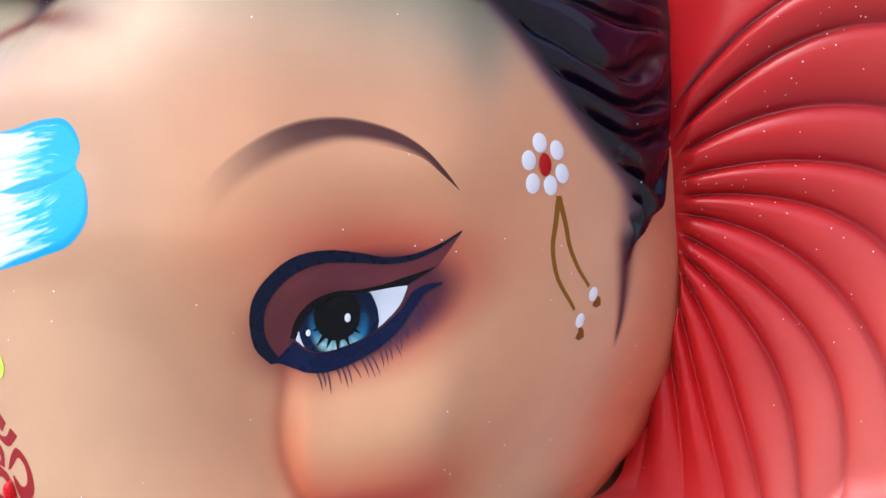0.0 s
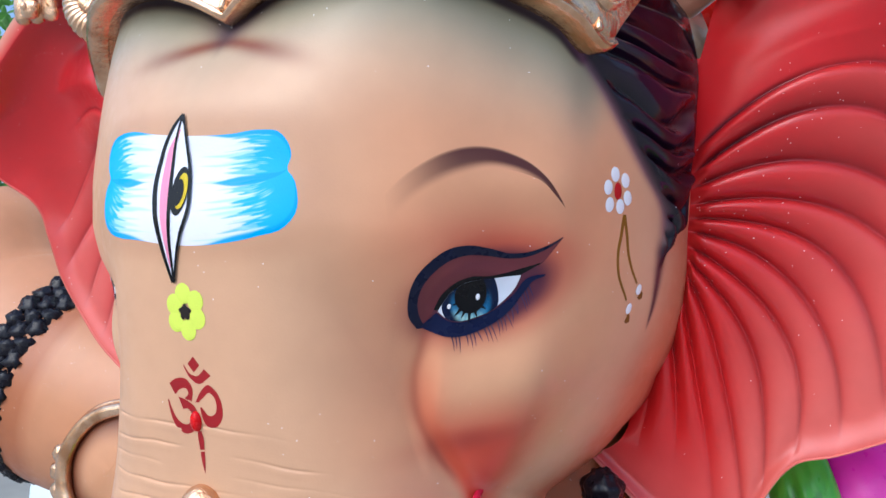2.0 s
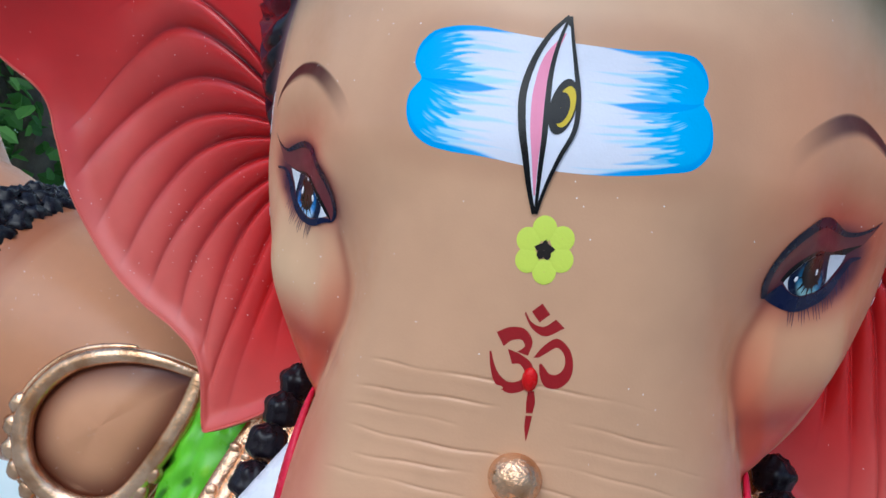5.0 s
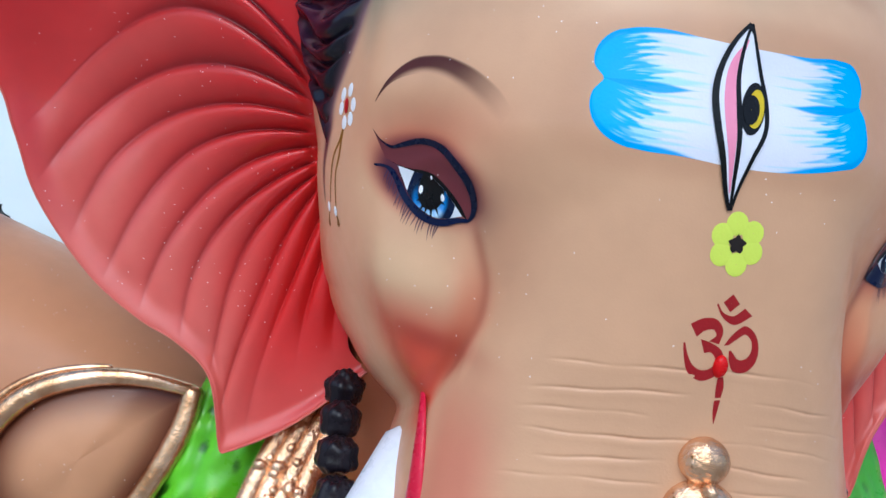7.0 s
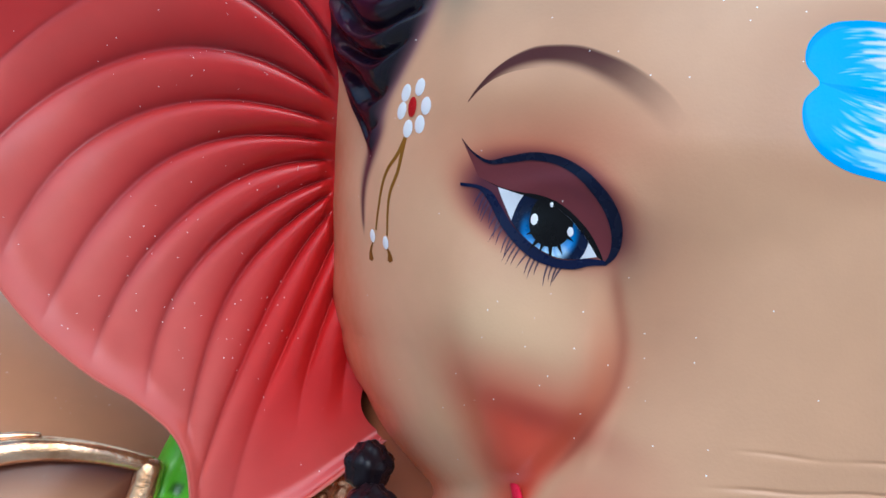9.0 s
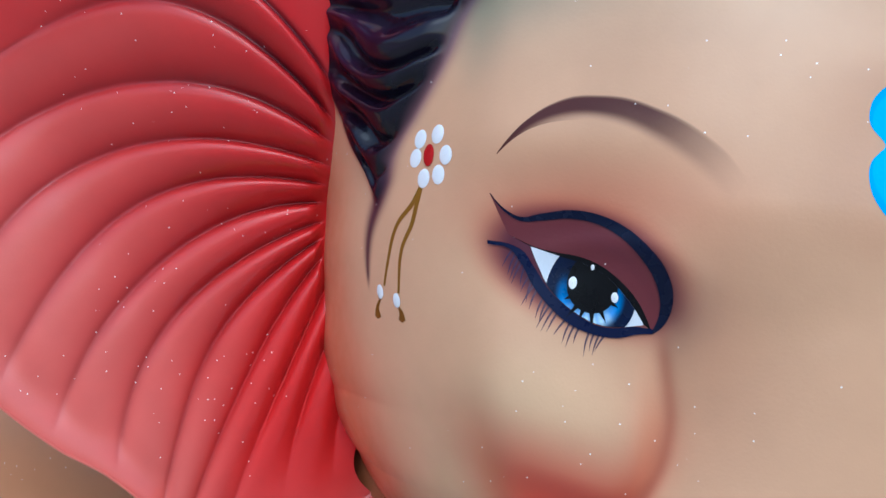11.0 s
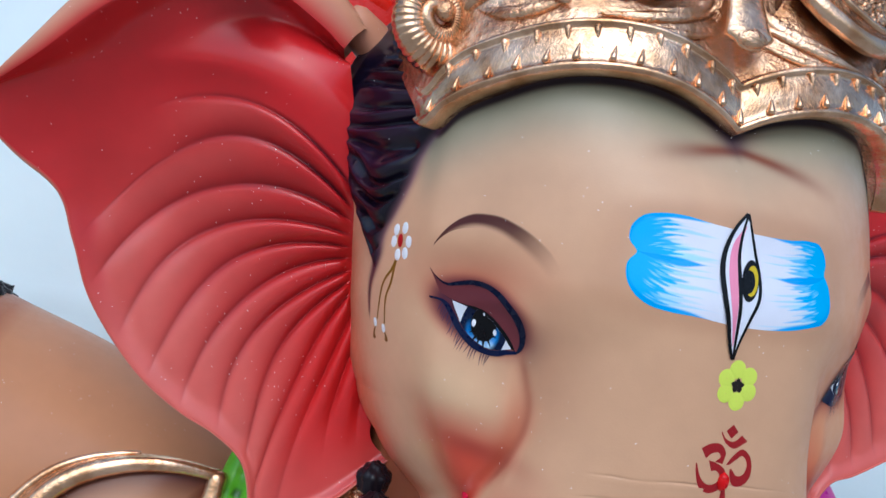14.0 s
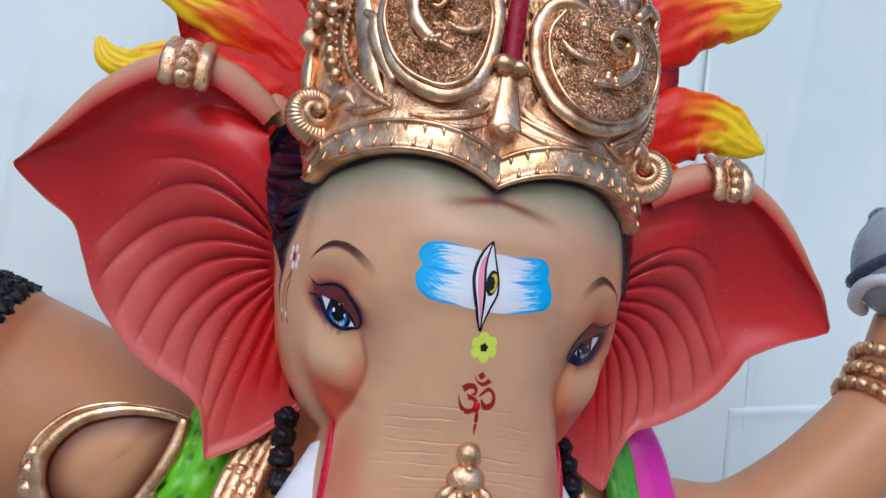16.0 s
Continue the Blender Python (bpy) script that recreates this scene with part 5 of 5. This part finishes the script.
for s in (-1, 1):
    t = np.linspace(0, 1, 30)
    ln = spline([(s * .136, .078, .782), (s * .136, .058, .768), (s * .134, .028, .742), (s * .125, -.005, .67), (s * .09, -.02, .56)], 12)
    for k, p in enumerate(ln):
        idol.ball(p, (.0112, .0108, .0108), lin(26, 20, 26), M_GLOSS, n=18, rough=0.09, seed=1.7 * k)
    for row in range(4):                                          # heavy gold chain, lumpy and half sunk in the body
        ln = spline([(s * (.130 + .010 * row), .140, .776), (s * (.143 + .010 * row), .122, .744), (s * (.157 + .010 * row), .106, .705), (s * (.166 + .010 * row), .07, .64), (s * .12, .02, .53)], 46)
        idol.tube(ln, 0.0070, SKIN, M_GOLD, 10)
        for k, p in enumerate(ln):
            f = rng.uniform(0.6, 1.3)
            idol.ball(p + [0, -0.005, 0] + rng.uniform(-0.0022, 0.0022, 3), (.0040 * f, .0032 * f, .0034 * f), SKIN, M_GOLD, n=7, rough=0.15, seed=k + 50 * row)


# ---- flames of the halo behind ----
def flame(path, width, seed, red=0.30):
    """A broad tongue that ends in a hook: red at its foot, yellow at its tip, with carved veins."""
    ln = spline(path, 80)
    t = np.linspace(0, 1, 80)
    d = np.gradient(ln, axis=0)
    d /= np.linalg.norm(d, axis=1, keepdims=True)
    side = np.cross(d, [0, -1, 0])
    side /= np.linalg.norm(side, axis=1, keepdims=True)
    v = np.linspace(-1, 1, 41)
    half = width * curve1(t, (0, .2, .45, .62, .80, .93, 1), (1.0, 1.0, 1.0, .92, .62, .34, .10))
    wob = 1 + 0.08 * np.sin(14 * t + seed) + 0.04 * np.sin(37 * t + 2 * seed)
    veins = 0.03 * np.sin(11 * v[None] + 14 * t[:, None] + seed) * np.sin(17 * t[:, None] - 4 * v[None]) + 0.05 * np.sin(4.2 * v[None] + 5 * t[:, None] ** 2 + seed) + 0.015 * np.sin(13 * v[None] - 9 * t[:, None] + seed)
    dome = np.sqrt((1 - v**2).clip(0))[None] * (0.34 + veins)
    mid = ln[:, None] + side[:, None] * (v * (half * wob)[:, None])[..., None]
    smear = 0.07 * np.sin(7 * v + 1.3 * seed)[None] + 0.05 * np.sin(19 * v[None] + 6 * t[:, None] + seed) + 0.05 * np.sin(5 * v[None] - 23 * t[:, None] + 2 * seed) * np.sin(11 * t[:, None] + 9 * v[None])
    u = t[:, None] + smear
    c = np.broadcast_to(lin(222, 30, 10), mid.shape).copy()
    c = wash(c, lin(238, 112, 8), sstep(red - 0.08, red + 0.12, u))
    c = wash(c, lin(244, 204, 14), sstep(red + 0.08, red + 0.28, u))
    c = wash(c, lin(206, 92, 8), 0.85 * bell(smear, -0.075, 0.012) * sstep(0.25, 0.45, t)[:, None] * (1 - sstep(0.78, 0.9, t))[:, None])
    for s, k in ((-1, 1.0), (1, 0.4)):
        p = mid.copy()
        p[..., 1] += s * k * dome * half[:, None]
        idol.sheet(p, c, M_GLOSS, flip=s < 0)


flame([(-.20, .225, 1.120), (-.28, .215, 1.128), (-.330, .21, 1.129), (-.362, .21, 1.124), (-.386, .21, 1.130), (-.402, .21, 1.150)], .033, 0, 0.40)
flame([(-.16, .225, 1.15), (-.23, .22, 1.190), (-.280, .215, 1.207), (-.316, .21, 1.214), (-.345, .21, 1.228), (-.375, .21, 1.252)], .032, 1, 0.46)
flame([(-.12, .22, 1.25), (-.20, .215, 1.30), (-.27, .21, 1.33), (-.33, .21, 1.35), (-.38, .21, 1.40)], .060, 2)
flame([(.235, .22, 1.150), (.273, .215, 1.165), (.309, .21, 1.183), (.350, .21, 1.186), (.387, .21, 1.173), (.418, .21, 1.1635)], .044, 3, 0.40)
flame([(.20, .22, 1.270), (.254, .215, 1.291), (.295, .21, 1.317), (.3335, .21, 1.337), (.382, .21, 1.346), (.4233, .21, 1.368)], .046, 4, 0.44)
flame([(.20, .22, 1.100), (.25, .215, 1.118), (.282, .21, 1.120), (.305, .21, 1.117)], .020, 5, 0.9)
flame([(.10, .22, 1.36), (.17, .215, 1.44), (.23, .21, 1.49), (.27, .21, 1.53), (.32, .21, 1.56)], .055, 6)
w = np.linspace(0, 2 * np.pi, 64, endpoint=False)
disc = np.stack([np.stack([-.02 + f * .315 * np.cos(w), 0 * w + .222 + d, 1.24 + f * .225 * np.sin(w) * (1 + 0.05 * np.sin(9 * w))], -1) for f, d in ((.02, -.012), (.5, -.010), (.9, -.006), (1, 0), (.9, .012), (.02, .014))])
idol.sheet(disc, lin(208, 18, 10), M_GLOSS, wrap=True, flip=True)

statue = new("statue", idol.mesh("statue"))
tagged(statue, "painted plaster elephant-headed idol with gold crown and red ears", "statue")


# ---- the setting: ground, white sheet, leaves beyond its edge ----
def plain(name, colour, rough, scale, spread, bump=0.0):
    m = Nodes(name)
    f = m.noise(scale, 5)
    lo, hi = [tuple(c * k for c in colour) + (1,) for k in (1 - spread, 1 + spread)]
    m.set(Base_Color=m.mix(m.ramp(f, 0.3, 0.7), lo, hi), Roughness=rough, Normal=m.bump(m.noise(scale * 8, 4), bump, 0.004))
    return m.mat


def lets_light_through(m, colour, share):
    """Adds light that falls through a thin skin."""
    thin = m.add("BsdfTranslucent", {"Color": colour})
    both = m.add("MixShader", {0: share, 1: m.bsdf.outputs[0], 2: thin.outputs[0]})
    m.tree.links.new(both.outputs[0], m.tree.nodes["Material Output"].inputs["Surface"])
    return m.mat


def sheet_material():
    m = Nodes("white_plastic_sheet")
    f = m.noise(5, 4)
    c = m.mix(m.ramp(f, 0.3, 0.7), (0.80, 0.90, 0.93, 1), (0.86, 0.94, 0.95, 1))
    m.set(Base_Color=c, Roughness=0.35, Normal=m.bump(m.noise(22, 4), 0.10, 0.01))
    return lets_light_through(m, c, 0.15)


def from_grid(name, p, mat, thick=0.0):
    h, w = p.shape[:2]
    ids = np.arange(h * w).reshape(h, w)
    quads = np.stack([ids[:-1, :-1], ids[:-1, 1:], ids[1:, 1:], ids[1:, :-1]], -1).reshape(-1, 4)
    me = bpy.data.meshes.new(name)
    me.from_pydata(p.reshape(-1, 3).tolist(), [], quads.tolist())
    me.polygons.foreach_set("use_smooth", np.ones(len(quads), bool))
    me.materials.append(mat)
    ob = new(name, me)
    if thick:
        ob.modifiers.new("thickness", "SOLIDIFY").thickness = thick
    return ob


g = np.r_[np.linspace(-400, -8, 12), np.linspace(-7, 7, 40), np.linspace(8, 400, 12)]
gx, gy = np.meshgrid(g, g)
# the ground is out of view; its pale tone is chosen for fill light
ground = from_grid("ground", np.stack([gx, gy, -0.002 + 0 * gx + 0.01 * np.sin(gx * 3) * np.sin(gy * 2.3) * (np.hypot(gx, gy) > 1.5)], -1), plain("pale_unseen_ground", (0.34, 0.32, 0.29), 0.85, 3, 0.15, 0.3))
tagged(ground, "unseen pale ground under the idol that gives fill light", "ground", kind="structure")

SHEET = sheet_material()
for x0, x1, gap, phase in ((-0.76, 0.715, 0.0, 0.0), (0.56, 2.8, 0.004, 2.0)):
    x, z = np.meshgrid(np.linspace(x0, x1, 260), np.linspace(0.0, 2.6, 160))
    if x0 < 0:
        x = x - 0.40 * (1 - sstep(0.40, 0.72, z)) * (1 - (x - x0) / (x1 - x0)) ** 2
    fold = 0.010 * np.sin(x * 5 + phase + 1.3 * np.sin(z * 2.1)) + 0.0008 * np.sin(x * 31 + 4 * z) + 0.004 * np.sin(z * 6 + 3 * x) * np.sin(x * 5)
    for k in range(7):
        at, lean = x0 + (x1 - x0) * (0.08 + 0.13 * k), 0.10 * math.sin(3 * k + phase)
        fold = fold - 0.006 * bell(x, at + lean * (z - 1), 0.012 + 0.004 * (k % 3)) * (0.4 + 0.6 * np.sin(2.2 * z + k) ** 2)
    fold = fold - 0.003 * bell(z, 0.86 + 0.02 * x + 0.1 * phase, 0.006) - 0.003 * bell(z, 1.14 - 0.03 * x, 0.005)
    hung = from_grid("backdrop_sheet", np.stack([x, 0.64 + 0.02 * x**2 - gap + fold, z], -1), SHEET, 0.001)
    tagged(hung, "white plastic sheet hung in soft folds behind the idol", "sheet", kind="structure")

# a doubled piece, hemmed along its upper edge
x, f = np.meshgrid(np.linspace(0.68, 2.6, 160), np.linspace(0.0, 1.0, 90))
z = f * (0.80 + 0.13 * (x - 0.68))
hung = from_grid("backdrop_sheet", np.stack([x, 0.627 + 0.02 * x**2 + 0.004 * np.sin(7 * x + 2 * z) + 0.003 * np.sin(9 * z) - 0.005 * bell(f, 0.985, 0.008), z], -1), SHEET, 0.002)
tagged(hung, "doubled white plastic sheet with a hem behind the idol", "sheet", kind="structure")


# ---- trees beyond the sheet ----
def leaf_material():
    m = Nodes("broad_green_leaf")
    rnd = m.add("NewGeometry").outputs["Random Per Island"]
    c = m.mix(rnd, (0.07, 0.19, 0.03, 1), (0.18, 0.40, 0.08, 1))
    m.set(Base_Color=c, Roughness=0.40)
    return lets_light_through(m, c, 0.45)


LEAF, BARK = leaf_material(), plain("grey_bark", (0.16, 0.13, 0.10), 0.9, 14, 0.35, 0.8)


def tree(at, height, spread, seed):
    rng = np.random.default_rng(seed)
    t = new("tree")
    t.location = at
    tagged(t, "leafy green tree with a grey trunk beyond the white sheet", "tree", group="trees behind")
    bm = bmesh.new()
    tips = []

    def limb(a, b, r0, r1):
        a, b = Vector(a), Vector(b)
        d = (b - a).normalized()
        s = d.cross(Vector((0.3, 1, 0.2))).normalized()
        u = s.cross(d)
        rings = []
        for f in np.linspace(0, 1, 6):
            c = a.lerp(b, float(f)) + Vector(rng.uniform(-1, 1, 3)) * float(r0 * 0.25 * (0 < f < 1))
            r = r0 + (r1 - r0) * f
            rings.append([bm.verts.new(c + float(r) * (float(np.cos(w)) * s + float(np.sin(w)) * u)) for w in np.linspace(0, 2 * np.pi, 9)[:-1]])
        for p, q in zip(rings, rings[1:]):
            for k in range(8):
                bm.faces.new((p[k], p[(k + 1) % 8], q[(k + 1) % 8], q[k]))
        tips.append(b)

    limb((0, 0, 0), (0.1, 0, height * 0.55), 0.11, 0.07)
    for k in range(11):
        z0 = height * rng.uniform(0.12, 0.55)
        w = rng.uniform(0, 2 * np.pi)
        limb((0.05, 0, z0), (spread * rng.uniform(0.4, 0.9) * math.cos(w), spread * rng.uniform(0.4, 0.9) * math.sin(w), z0 + height * rng.uniform(0.08, 0.4)), 0.045, 0.012)
    me = bpy.data.meshes.new("trunk")
    bm.to_mesh(me)
    bm.free()
    me.materials.append(BARK)
    trunk = new("trunk", me)
    trunk.parent = t
    v, f = [], []
    for k in range(3200):
        tip = np.array(tips[1 + rng.integers(len(tips) - 1)]) * rng.uniform(0.55, 1.1)
        c = tip + rng.normal(0, spread * 0.20, 3)
        m = np.array(Euler([float(e) for e in rng.uniform(-1.3, 1.3, 3)]).to_matrix())
        s = rng.uniform(0.05, 0.10)
        q = np.array([(0, 0, 0), (0.28, 0.35, 0.06), (0.26, 0.75, 0.02), (0, 1.1, -0.1), (-0.26, 0.75, 0.02), (-0.28, 0.35, 0.06)]) * s
        n = len(v)
        v += (c + q @ m.T).tolist()
        f += [(n, n + 1, n + 2, n + 3), (n, n + 3, n + 4, n + 5)]
    me = bpy.data.meshes.new("crown")
    me.from_pydata(v, [], f)
    me.materials.append(LEAF)
    crown_ob = new("crown", me)
    crown_ob.parent = t
    return t


tree((-2.2, 2.2, 0), 2.6, 0.9, 1)
tree((-3.6, 3.0, 0), 3.0, 1.2, 2)
tree((-4.3, 1.7, 0), 2.8, 1.1, 3)


# ---- grey posts that stand among the trees ----
def post(x0, x1, y, r):
    ob = new("post")
    tagged(ob, "weathered grey wooden post leaning among the green leaves", "post", group="posts behind")
    bm = bmesh.new()
    rings = []
    for f in np.linspace(0, 1, 14):
        c, k = Vector((x0 + (x1 - x0) * float(f), y, 2.4 * float(f))), r * (1 - 0.15 * float(f)) * (1 + 0.05 * math.sin(9 * f))
        rings.append([bm.verts.new(c + Vector((k * math.cos(w), k * math.sin(w), 0))) for w in np.linspace(0, 2 * np.pi, 15)[:-1]])
    for p, q in zip(rings, rings[1:]):
        for k in range(14):
            bm.faces.new((p[k], p[(k + 1) % 14], q[(k + 1) % 14], q[k])).smooth = True
    bm.faces.new(rings[-1])
    me = bpy.data.meshes.new("shaft")
    bm.to_mesh(me)
    bm.free()
    me.materials.append(plain("grey_weathered_wood", (0.24, 0.25, 0.26), 0.8, 20, 0.3, 0.5))
    shaft = new("shaft", me)
    shaft.parent = ob


post(-1.59, -2.45, 1.5, 0.045)
post(-2.05, -2.40, 1.9, 0.05)
